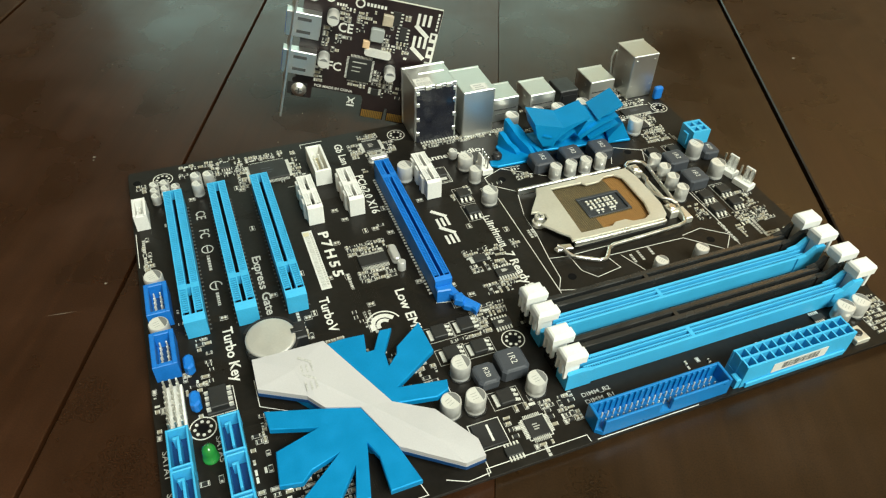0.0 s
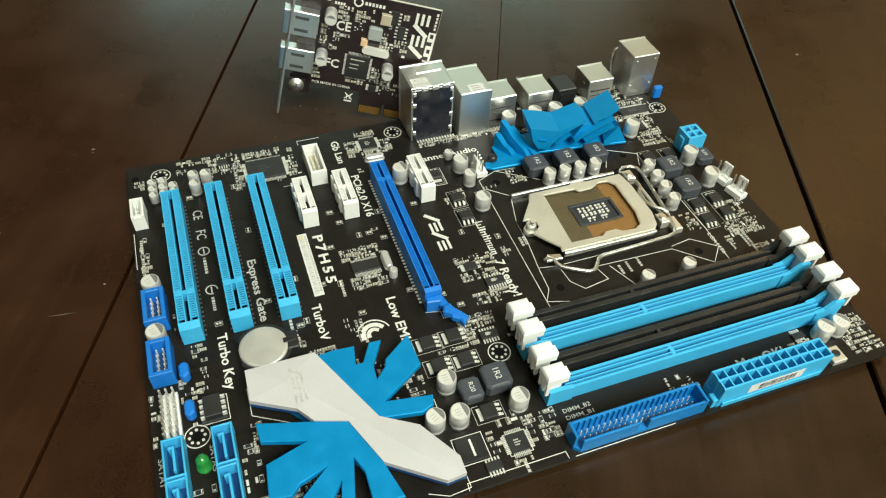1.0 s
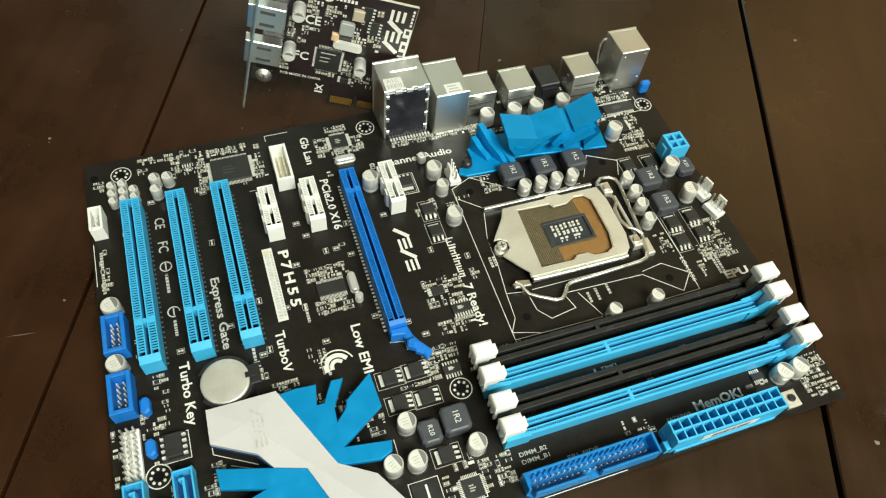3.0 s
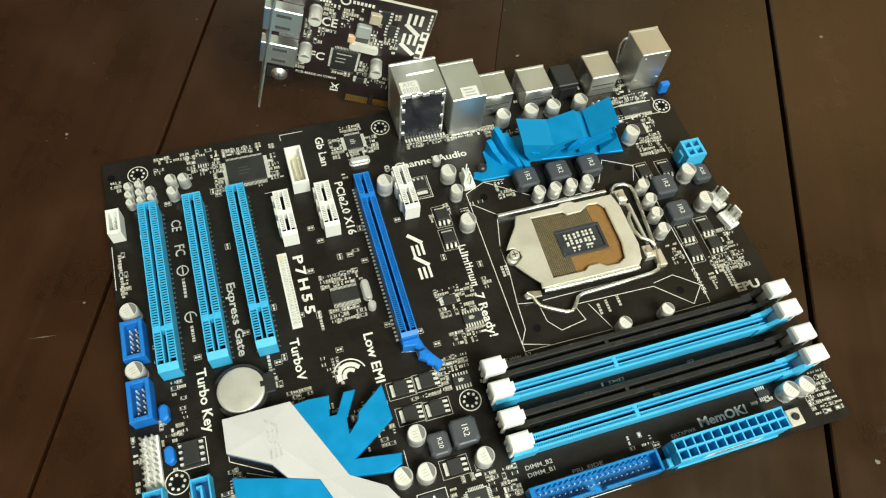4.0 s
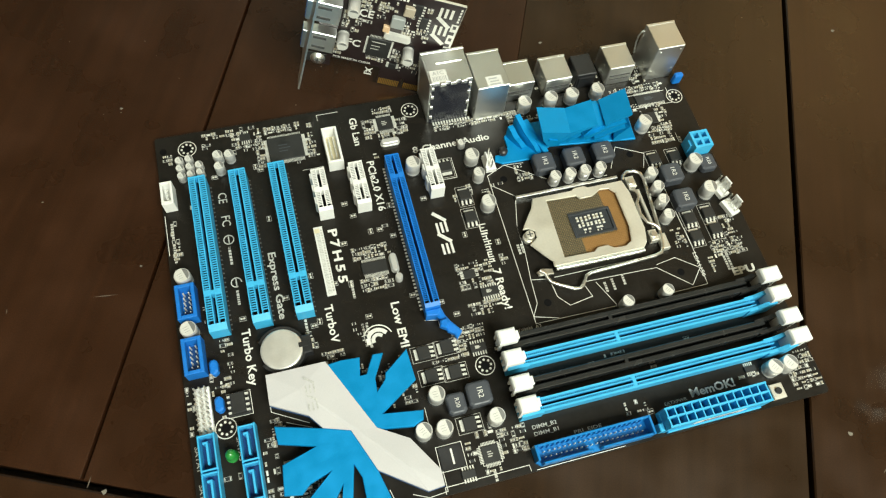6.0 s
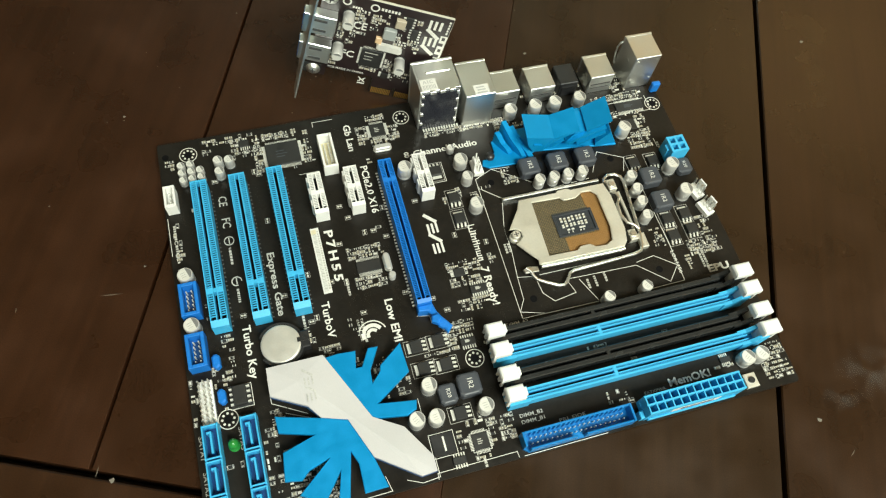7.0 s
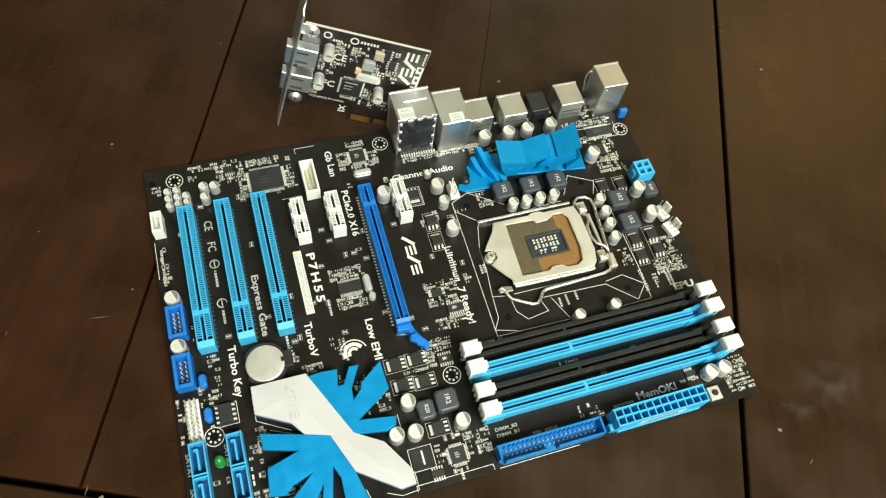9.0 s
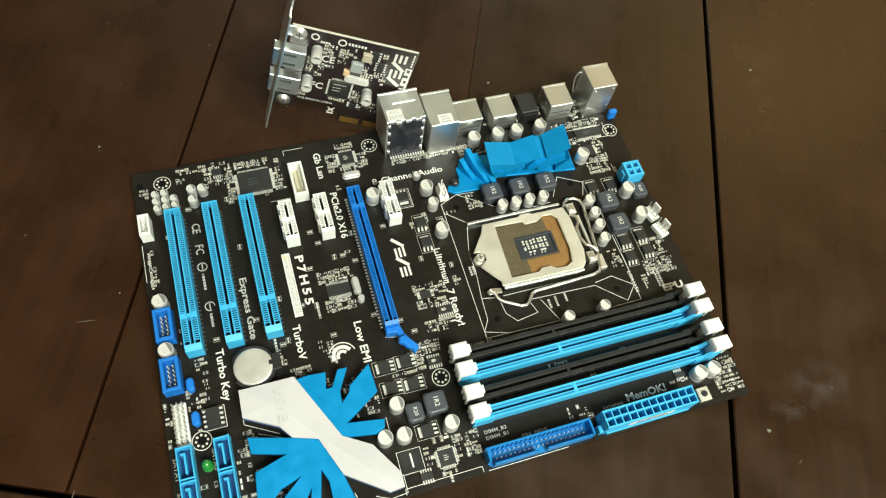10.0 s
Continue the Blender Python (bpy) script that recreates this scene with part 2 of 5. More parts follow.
def lettering(text, parent, mat, x, y, length, height, rz=0.0, z=0.02, bold=0.02, name="lettering", label="", spacing=1.0):
    """Raised print; starts at x, y, runs along rz, fitted to a length and a capital's height."""
    cu = bpy.data.curves.new("text", "FONT")
    cu.body, cu.size, cu.resolution_u, cu.offset, cu.extrude = text, 1.0, 2, bold, 0.0
    cu.space_character = spacing
    tmp = new("text", cu)
    bpy.context.view_layer.update()
    me = bpy.data.meshes.new_from_object(tmp.evaluated_get(bpy.context.evaluated_depsgraph_get()))
    bpy.data.objects.remove(tmp)
    co = np.empty(len(me.vertices) * 3, "f")
    me.vertices.foreach_get("co", co)
    co = co.reshape(-1, 3)
    lo, hi = co[:, 0].min(), co[:, 0].max()
    co[:, 0] = (co[:, 0] - lo) / (hi - lo) * length * MM
    co[:, 1] *= height / 0.69 * MM
    co[:, 2] = 0.00006
    me.vertices.foreach_set("co", co.ravel())
    me.materials.clear()
    me.materials.append(mat)
    me.update()
    me.name = name
    return put(name, me, parent, x, y, z, rz, label)


# ---- the room ----
def structure(name, shape, mat, label, category):
    return tagged(new(name, shape.mesh(name, mat)), label, category, kind="structure")


FZ, CZ = -752, 1700
structure("floor", Shape().box(-2600, -2600, FZ - 40, 2600, 2600, FZ), FLOORING, "brown boarded floor under the table", "floor")
structure("ceiling", Shape().box(-2600, -2600, CZ, 2600, 2600, CZ + 60), CEILPAINT, "plain off-white painted ceiling", "ceiling")
WX0, WX1, WZ0, WZ1 = -250, 1950, 310, 1330
wall = Shape()
wall.box(-2600, 2500, FZ, WX0, 2600, CZ).box(WX1, 2500, FZ, 2600, 2600, CZ)
wall.box(WX0, 2500, FZ, WX1, 2600, WZ0).box(WX0, 2500, WZ1, WX1, 2600, CZ)
structure("wall_north", wall, PLASTER, "warm beige painted wall with a window", "wall")
structure("wall_south", Shape().box(-2600, -2600, FZ, 2600, -2500, CZ), PLASTER, "plain warm beige painted wall", "wall")
structure("wall_east", Shape().box(2500, -2500, FZ, 2600, 2500, CZ), PLASTER, "plain warm beige painted wall", "wall")
structure("wall_west", Shape().box(-2600, -2500, FZ, -2500, 2500, CZ), PLASTER, "plain warm beige painted wall", "wall")
win = thing("window_1", 850, 2550, 820, "white painted window with daylight outside", "window", kind="structure")
fr = Shape()
for a, b, c, d in ((-1100, -510, -1050, 510), (1050, -510, 1100, 510), (-1050, -510, 1050, -460), (-1050, 460, 1050, 510), (-25, -460, 25, 460)):
    fr.box(a, -30, b, c, 30, d)
part("window_frame", fr, FRAMEPAINT, win)

# ---- the table ----
TD, TN = Vector((0.4125, 0.911)), Vector((0.911, -0.4125))
TURN_Z = -math.degrees(math.atan2(TD.x, TD.y))
table = thing("dining_table", 0, 0, 0, "dark polished wooden plank dining table with open seams", "table")
SEAMS = (-510.0, -341.0, -172.0, 3.4, 170.6, 339.4, 508.0, 677.0)
T0, T1 = -175.2, 980.0
GAP = {170.6: 0.06, 3.4: 0.85}
LEAN = {3.4: -0.021}
for i, (a, b) in enumerate(zip(SEAMS, SEAMS[1:])):
    # two joints are tight, one of them runs slightly askew; the others stand open
    ga, gb = GAP.get(a, 1.5), GAP.get(b, 1.5)
    la, lb = LEAN.get(a, 0.0), LEAN.get(b, 0.0)
    w = b - a
    sh = Shape().prism([(ga + la * T0, T0 + 1.7), (w - gb + lb * T0, T0 + 1.7), (w - gb + lb * T1, T1), (ga + la * T1, T1)], -24, 0, c=0.25 if a in GAP or b in GAP else 0.7)
    p = TN * a
    part("plank", sh, WOOD, table, x=p.x, y=p.y, rz=TURN_Z)
part("end_board", Shape().box(SEAMS[0], T0 - 110, -24, SEAMS[-1], T0 - 1.7, 0, c=0.9), WOOD, table, rz=TURN_Z)
part("underboard", Shape().box(SEAMS[0] + 30, T0 - 60, -34, SEAMS[-1] - 30, T1 - 40, -24.5), WOOD, table, rz=TURN_Z)
ap = Shape().box(SEAMS[0] + 60, T0 - 50, -120, SEAMS[-1] - 60, T0 - 26, -34.5)
ap.box(SEAMS[0] + 60, T1 - 90, -120, SEAMS[-1] - 60, T1 - 66, -34.5)
part("apron", ap, WOOD, table, rz=TURN_Z)
for s in (SEAMS[0] + 60, SEAMS[-1] - 130):
    for t in (T0 - 22, T1 - 165):
        part("leg", Shape().box(s, t, FZ, s + 70, t + 70, -35, e=4), WOOD, table, rz=TURN_Z)

# ---- the motherboard (lengths in mm from the mounting hole at its rear corner, z from the board's face) ----
BX0, BX1, BY0, BY1, BZ = -16.5, 288.3, -208.8, 10.2, 4.6
board = thing("motherboard", 0, 0, BZ, "black computer motherboard with blue slots lying on the dark table", "motherboard")
part("circuit_board", Shape().prism(rect(BX0, BY0, BX1, BY1, 1.2), -1.6, 0, c=0.15), PCB, board, "black solder-masked circuit board")
stubs = Shape()
rnd = random.Random(5)
for x in range(-10, 285, 15):
    for y in range(-203, 5, 15):
        stubs.box(x, y, -4.6, x + 0.9, y + 0.9, -1.55)
part("solder_pin_bed", stubs, TIN, board, "clipped solder pins under the board", kind="stuff")

# faint tracks under the mask
TRACK = pbr("buried_copper", (0.015, 0.0125, 0.0095), 0.36, var=0.3, spec=0.2)
tr = Shape()
for k in range(150):
    x, y = rnd.uniform(-10, 280), rnd.uniform(-200, 4)
    n, d = rnd.randint(3, 7), rnd.choice((0, 1))
    ln = rnd.uniform(10, 34)
    for j in range(n):
        o = j * 0.75
        if d:
            a = [(x + o, y), (x + o, y - ln), (x + o + 5, y - ln - 5)]
        else:
            a = [(x, y + o), (x + ln, y + o), (x + ln + 5, y + o - 5)]
        a = [(min(287, max(-15, p)), min(9, max(-207, q))) for p, q in a]
        if a[1] != a[2] and a[0] != a[1]:
            tr.line(a, 0.3, h=0.02)
part("copper_layer", tr, TRACK, board, "faint copper tracks under the mask", kind="stuff")


def mounting_hole(x, y):
    s = Shape()
    s.slot = 0
    s.cyl(x, y, 0, 0.05, 4.6, 28)
    s.slot = 1
    for i in range(28):
        a, b = ring(0, 0, 1, 28)[i], ring(0, 0, 1, 28)[(i + 1) % 28]
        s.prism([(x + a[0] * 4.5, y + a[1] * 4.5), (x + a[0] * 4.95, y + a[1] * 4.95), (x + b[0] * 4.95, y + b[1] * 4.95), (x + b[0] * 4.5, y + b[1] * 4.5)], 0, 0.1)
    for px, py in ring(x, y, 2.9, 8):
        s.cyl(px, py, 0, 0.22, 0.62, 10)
    # A black disc paints the dark inside the drilled hole.
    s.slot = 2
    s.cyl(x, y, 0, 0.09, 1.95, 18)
    part("mounting_hole", s, [PCB, TIN, RECESS_SHADE], board, "mounting hole ringed with tinned dots")


for x, y in ((0, 0), (124.46, 0), (281.94, -22.86), (0, -154.94), (124.46, -154.94)):
    mounting_hole(x, y)


# -- slots --
def ribbed(length, width, h, groove, pitch, keys, rail=0.9, tail=1.6):
    """A card slot along -y from the origin: walls, a long groove, and ribs between the contact openings."""
    s = Shape()
    w, g = width / 2, groove / 2
    s.box(-w, -length, 0.3, w, 0, h - 6.0)
    for sg in (-1, 1):
        for a, b in ((w - rail, w), (g, g + 0.55)):
            x0, x1 = sorted((sg * a, sg * b))
            s.box(x0, -length + tail - 0.05, h - 6.0, x1, -0.9, h)
        x0, x1 = sorted((sg * (g + 0.55), sg * (w - rail)))
        y = -1.6
        while y > -length + tail + 1.2:
            s.box(x0, y - pitch * 0.32, h - 0.8, x1, y, h - 0.05)
            y -= pitch
    s.box(-w, -0.9, 0.3, w, 0, h)
    # solid end, its top sloping down to the front
    s.slab([(-w - 0.02, -length - 0.5), (w + 0.02, -length - 0.5), (w + 0.02, -length + tail), (-w - 0.02, -length + tail)], 0.3, (h - tail * 0.45, h - tail * 0.45, h + 0.02, h + 0.02))
    for k in keys:
        s.box(-g, -k - 1.1, 1, g, -k + 1.1, h - 0.3)
        for sg in (-1, 1):
            x0, x1 = sorted((sg * g, sg * (w - rail)))
            s.box(x0, -k - 1.5, 1, x1, -k + 1.5, h - 0.02)
    return s


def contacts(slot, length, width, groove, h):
    """Contact beds beside a slot's groove, and its floor, black for the shade inside."""
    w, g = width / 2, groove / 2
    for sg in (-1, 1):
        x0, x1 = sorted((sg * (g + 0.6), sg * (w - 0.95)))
        part("shaded_slit_bed", Shape().box(x0, -length + 1, 1, x1, -1, h - 1.2), RECESS_SHADE, slot)
    part("groove_floor", Shape().box(-g + 0.02, -length + 1, 1, g - 0.02, -1, h - 3.2), RECESS_SHADE, slot)


def slot_pins(length, width, pitch, side, reach=0.85, wide=0.56):
    """Solder tails along one side of a slot."""
    s = Shape()
    y = -2.0
    while y > -length + 2:
        x0, x1 = sorted((side * (width / 2), side * (width / 2 + reach)))
        s.box(x0, y - wide / 2, 0, x1, y + wide / 2, 0.4)
        y -= pitch
    return s


pci_me = ribbed(85.5, 8.6, 11.0, 1.6, 1.27, (66.3,), rail=0.45, tail=2.8).mesh("pci_slot", SKYBLUE)
pci_pin = [slot_pins(85.5, 9.0, 2.54, sg).mesh("solder_strip", TAIL) for sg in (-1, 1)]
for x in (4.3, 24.7, 45.2):
    s = put("pci_slot", pci_me, board, x, -25.0, label="light blue long expansion slot")
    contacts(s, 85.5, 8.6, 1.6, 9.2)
    for m in pci_pin:
        put("solder_strip", m, s, kind="stuff")

x16 = put("graphics_slot", ribbed(89, 7.6, 11.0, 1.5, 1.0, (13.6,), rail=0.45).mesh("graphics_slot", BLUE), board, 105.8, -33.5, label="dark blue longest expansion slot")
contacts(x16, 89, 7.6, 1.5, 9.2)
part("solder_strip", slot_pins(89, 8.0, 2.0, -1, 1.25, 0.9), TIN, x16, kind="stuff")
part("solder_strip", slot_pins(89, 8.0, 4.0, 1, 1.2, 1.7), TAN, x16, kind="stuff")
part("end_block", Shape().prism([(-3.9, -92.4), (2.2, -93.2), (3.9, -89.6), (-3.9, -89.6)], 0.3, 7.4, c=0.5), BLUE, x16)
lever = Shape().prism([(1.2, -93.0), (3.2, -96.0), (4.6, -101.6), (7.2, -103.6), (8.2, -106.6), (11.6, -103.0), (9.6, -100.0), (7.4, -97.0), (5.6, -93.6), (4.2, -88.0), (2.4, -86.4)], 2.6, 5.6, c=0.7)
part("retention_clip", lever, BLUE, x16, "dark blue card release lever")
part("lever_tab", Shape().prism([(1.4, -99.0), (4.2, -101.0), (6.4, -98.4), (5.6, -95.4), (2.0, -96.2)], 4.0, 7.6, c=0.7), BLUE, x16)

x1_me = ribbed(25.0, 7.4, 11.0, 1.5, 1.0, (12.6,), rail=0.45).mesh("short_slot", WHITE)
for x in (65.6, 85.8, 125.4):
    s = put("short_slot", x1_me, board, x, -33.8, label="white short expansion slot")
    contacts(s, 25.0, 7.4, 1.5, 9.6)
    for y0, y1 in ((-5.6, -1.6), (-13.4, -8.6), (-20.8, -16.0)):
        part("end_lug", Shape().prism([(-4.7, y0 + 1.2), (-3.68, y0), (-3.68, y1), (-4.7, y1)], 0.3, 9.8, c=0.2), WHITE, s)


# -- memory slots --
def memory_slot(y, mat, label):
    w, h, x0, x1, kx = 3.3, 8.6, 140.4, 266.6, 190.4
    black = mat is DIMBLACK
    s = Shape()
    s.box(x0, -w, 0.3, x1, w, h - 4.6)
    for sg in (-1, 1):
        # the black slots have plain bevelled rails, the blue ones slotted rails
        for a, b in ((0.75, w),) if black else ((w - 1.05, w), (0.75, 1.3)):
            y0, y1 = sorted((sg * a, sg * b))
            s.box(x0, y0, h - 4.6, x1, y1, h, c=0.4 if black else 0.12)
        y0, y1 = sorted((sg * 1.3, sg * (w - 1.05)))
        x = x0 + 1.5
        while x < x1 - 2 and not black:
            s.box(x, y0, h - 2.6, x + 0.42, y1, h - 0.04)
            x += 1.0
    s.box(kx - 0.9, -w + 0.2, h - 2.6, kx + 0.9, w - 0.2, h - 0.02)
    # end towers: two cheeks with a channel for the latch; the far one ramps up high
    for e, side in ((x0, [(3, 0.3), (-8, 0.3), (-8, 9.4), (-1.5, 9.6), (3, 8.66)]), (x1, [(-5, 0.3), (8, 0.3), (8.8, 12.8), (3.6, 13.2), (-0.5, 9.4), (-5, 8.66)])):
        for c, d in ((-3.9, -2.1), (2.1, 3.9)):
            s.stack([[(e + px, c, pz) for px, pz in side], [(e + px, d, pz) for px, pz in side]])
        a, b = sorted((e, e + (8 if e > 200 else -8)))
        s.box(a, -2.1, 0.3, b, 2.1, 4.5)
    ob = part("memory_slot", s, mat, board, label, y=y)
    # Beds and groove floor are darkened to paint the shade inside the slot.
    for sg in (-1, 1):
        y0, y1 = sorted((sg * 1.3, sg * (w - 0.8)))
        part("shaded_slit_bed", Shape().box(x0 + 1, y0, 3.9, x1 - 1, y1, h - (2.2 if black else 1.2)), RECESS_SHADE if black else SLIT_SHADE, ob)
    part("groove_floor", Shape().box(x0 + 0.5, -0.72, 3.9, x1 - 0.5, 0.72, 4.6), RECESS_SHADE, ob)
    # white latches, upright in their towers
    for e, sg, o in ((x0, -1, 1.0), (x1, 1, 3.2)):
        l = Shape()
        a, b = sorted((e + sg * (o + 1.4), e + sg * (o + 6.4)))
        l.box(a, -1.9, 4.5, b, 1.9, 14.5, c=0.3)
        xa, xb = sorted((e + sg * o, e + sg * (o + (9.2 if sg < 0 else 10.2))))
        lo = rect(xa, -3.6, xb, 3.6)
        l.stack([[(px, py, z) for px, py in inset(lo, i)] for i, z in ((0.9, 13.6), (0, 15.0), (0, 18.4), (0.5, 19.4), (1.3, 19.8))])
        # a thumb pad inside the near latch and fingers that reach down outside the tower
        if sg < 0:
            l.box(e - o - 0.5, -2.0, 14.4, e - o + 1.5, 2.0, 17.4, c=0.3)
        for c, d in ((-3.4, -2.3), (-0.8, 0.8), (2.3, 3.4)):
            a, b = sorted((e + sg * (o + 7.4), e + sg * (o + 8.8)))
            l.box(a, c, 8.0, b, d, 15.0, c=0.2)
        part("latch", l, WHITE, ob, "white plastic memory latch")
    return ob


memory_slot(-148.2, DIMBLACK, "black memory slot with white end latches")
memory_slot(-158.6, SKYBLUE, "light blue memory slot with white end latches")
memory_slot(-171.0, DIMBLACK, "black memory slot with white end latches")
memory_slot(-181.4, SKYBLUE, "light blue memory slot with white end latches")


# -- capacitors --
def capacitor_meshes(r, h, tag):
    b = Shape().lathe(0, 0, [(r * 0.96, 0.5), (r, 0.9), (r, h * 0.2), (r * 0.93, h * 0.24), (r, h * 0.29), (r, h - 0.5), (r * 0.93, h)], 22)
    base = Shape().prism(rect(-r * 1.02, -r * 1.02, r * 1.02, r * 1.02, r * 0.45), 0, 0.9, c=0.1)
    top = Shape().lathe(0, 0, [(r * 0.9, h - 0.1), (r * 0.88, h + 0.03)], 22)
    a = [(r * 0.86 * math.cos(t), r * 0.86 * math.sin(t)) for t in np.linspace(-1.15, 1.15, 12)]
    mark = Shape().prism(a, h + 0.02, h + 0.07)
    mark.slot = 1
    for k in range(3):
        mark.box(-r * 0.5, -0.25 - k * r * 0.3 + r * 0.3, h + 0.02, r * 0.1, -0.05 - k * r * 0.3 + r * 0.3, h + 0.06)
    return b.mesh("can" + tag, CAN), base.mesh("base" + tag, CHIP), top.mesh("top" + tag, CANTOP), mark.mesh("mark" + tag, [GREYINK, STAMP])


CAP = {"big": capacitor_meshes(4.0, 8.4, ""), "mid": capacitor_meshes(3.2, 8.6, ""), "tall": capacitor_meshes(3.1, 9.6, ""), "small": capacitor_meshes(2.2, 5.4, ""), "slim": capacitor_meshes(2.7, 7.6, ""), "wide": capacitor_meshes(4.0, 9.6, "")}


def capacitor(kind, x, y, rz=20.0):
    b, base, top, mark = CAP[kind]
    ob = put("capacitor", b, board, x, y, 0, rz, "silver can capacitor with a dark mark")
    for n, m in (("base", base), ("top", top), ("polarity_mark", mark)):
        put(n, m, ob)


for x, y in ((97, -164.5), (87, -179.5), (96.6, -180.5), (121.6, -181)):
    capacitor("big", x, y, rnd.uniform(0, 25))
for x in (190.4, 199.2, 208, 217):
    capacitor("mid", x, -64, rnd.uniform(-30, 30))
for x, y in ((244.2, -73.5), (244.2, -82.5), (243.6, -91), (243, -100.3)):
    capacitor("mid", x, y, rnd.uniform(-30, 30))
for x, y in ((271, -71.5), (271.8, -90), (252.6, -41), (116.4, -39.8)):
    capacitor("wide", x, y, rnd.uniform(-30, 30))
for x, y in ((149.4, -41), (150.2, -71)):
    capacitor("big", x, y, 10)
for x, y in ((150, -53), (146.5, -30.5)):
    capacitor("small" if y > -40 else "mid", x, y, 10)
for x, y in ((203, -142), (225.4, -141)):
    capacitor("mid", x, y, 30)
for x, y in ((262, -191.5), (270.4, -191.3)):
    capacitor("big", x, y, 30)
for x in (189, 205, 218, 234):
    capacitor("big", x, -13.2, rnd.uniform(0, 40))
for x, y in ((-9.4, -78), (-9.6, -106)):
    capacitor("big", x, y, 20)
for x, y in ((16, -11.6), (22, -12.4), (16, -18.8)):
    capacitor("slim", x, y, 20)
for x, y in ((-4.2, -9.6), (0.8, -9.4), (-4.2, -14.4), (0.8, -14.2), (5.6, -14.2), (-4.0, -19.2), (0.9, -19.0), (5.8, -18.8)):
    capacitor("small", x, y, 20)


# -- chokes --
def choke(x, y, w, d, h, mark):
    ob = part("choke", Shape().stack([[(px, py, z) for px, py in rect(-w / 2 + i, -d / 2 + i, w / 2 - i, d / 2 - i, 1.3)] for i, z in ((0.6, 0.2), (0, 1.2), (0, h - 0.9), (0.5, h - 0.25), (1.1, h))]), CHOKE, board, "dark grey moulded power choke", x, y)
    lettering(mark, ob, SILK, -w * 0.06, d * 0.22, d * 0.44, w * 0.22, -90, z=h + 0.02, bold=0.0)
    return ob


for x, y in ((187.5, -53.5), (205.2, -53.5), (222.8, -53.5), (256, -75.5), (256.6, -92)):
    choke(x, y, 11.6, 11.4, 7.2, "1R2")
choke(116.6, -168.6, 11.6, 11.4, 7.2, "1R2")
choke(105.2, -170.4, 9.0, 10.0, 5.6, "R20")
choke(279.6, -72.5, 9.0, 10.0, 5.6, "R20")


# -- connectors --
def shroud(w, d, h, wall=1.2, floor=2.0):
    """An open box: four walls round a floor."""
    s = Shape().box(-w / 2, -d / 2, 0.2, w / 2, d / 2, floor)
    s.box(-w / 2, -d / 2, floor, -w / 2 + wall, d / 2, h, c=0.25).box(w / 2 - wall, -d / 2, floor, w / 2, d / 2, h, c=0.25)
    s.box(-w / 2 + wall, -d / 2, floor, w / 2 - wall, -d / 2 + wall, h, c=0.25).box(-w / 2 + wall, d / 2 - wall, floor, w / 2 - wall, d / 2, h, c=0.25)
    return s


def pin_grid(nx, ny, pitch, z0, z1, r=0.32):
    s = Shape()
    for i in range(nx):
        for j in range(ny):
            x, y = (i - (nx - 1) / 2) * pitch, (j - (ny - 1) / 2) * pitch
            s.box(x - r, y - r, z0, x + r, y + r, z1, c=0.15)
    return s


# front drive header, along the board's edge
tray = Shape().prism([(-28.8, -2.4), (-26.4, -4.5), (28.8, -4.5), (28.8, 4.5), (-28.8, 4.5)], 0.2, 2.2)
tray.box(-28.8, -2.4, 2.2, -27.6, 4.5, 9.2, c=0.25).box(27.6, -4.5, 2.2, 28.8, 4.5, 9.2, c=0.25)
# the front wall has a keying notch; the rear wall is toothed inside
tray.box(-26.4, -4.5, 2.2, -2.4, -3.5, 8.6, c=0.25).box(2.4, -4.5, 2.2, 27.6, -3.5, 8.6, c=0.25).box(-27.6, 3.5, 2.2, 27.6, 4.5, 9.2, c=0.25)
for k in range(20):
    x = (k - 9.5) * 2.54
    tray.box(x - 0.55, 2.9, 2.2, x + 0.55, 3.55, 8.9, c=0.15)
ide = part("drive_header", tray, AZURE, board, "dark blue shrouded drive header", 162.6, -202.9)
part("pin_block", pin_grid(20, 2, 2.54, 2.2, 5.6, 0.24), TIN, ide, kind="stuff")
# main power connector
pw = Shape()
W, D, H = 53.4, 9.4, 12.6
pw.box(-W / 2, -D / 2, 0.2, W / 2, D / 2, 4.5)
for i in range(13):
    x = -W / 2 + 0.6 + i * (W - 1.2) / 12
    pw.box(x - 0.32, -D / 2 + 0.04, 4.5, x + 0.32, D / 2 - 0.04, H)
for y0 in (-D / 2, -0.45, D / 2 - 0.9):
    pw.box(-W / 2, y0, 4.5, W / 2, y0 + 0.9, H - 0.02)
pw.box(-W / 2 + 2, -D / 2 - 0.8, 0.2, W / 2 - 2, -D / 2, 3.0, c=0.3)
atx = part("power_connector", pw, SKYBLUE, board, "light blue twenty-four way power connector", 224.2, -202.4)
for i in range(12):
    for sg in (-1, 1):
        part("contact_well", Shape().box(-1.75, -1.6, 4.4, 1.75, 1.6, 4.9, c=0.2), BLUE_SHADE, atx, x=-W / 2 + 0.6 + (i + 0.5) * (W - 1.2) / 12, y=sg * 2.1)
part("end_lip", Shape().box(-W / 2 - 2.4, -4.4, 0.2, -W / 2 - 0.02, -0.6, 5.4, c=0.4), SKYBLUE, atx)
tag = Shape().box(-13, -D / 2 - 0.12, 3.6, 14, -D / 2 - 0.02, 9.2)
st = part("sticker", tag, PAPER, atx, "white printed sticker")
bars = Shape()
for i in range(26):
    bars.box(-8 + i * 0.7, -D / 2 - 0.16, 4.6, -8 + i * 0.7 + rnd.choice((0.25, 0.45)), -D / 2 - 0.1, 8.2)
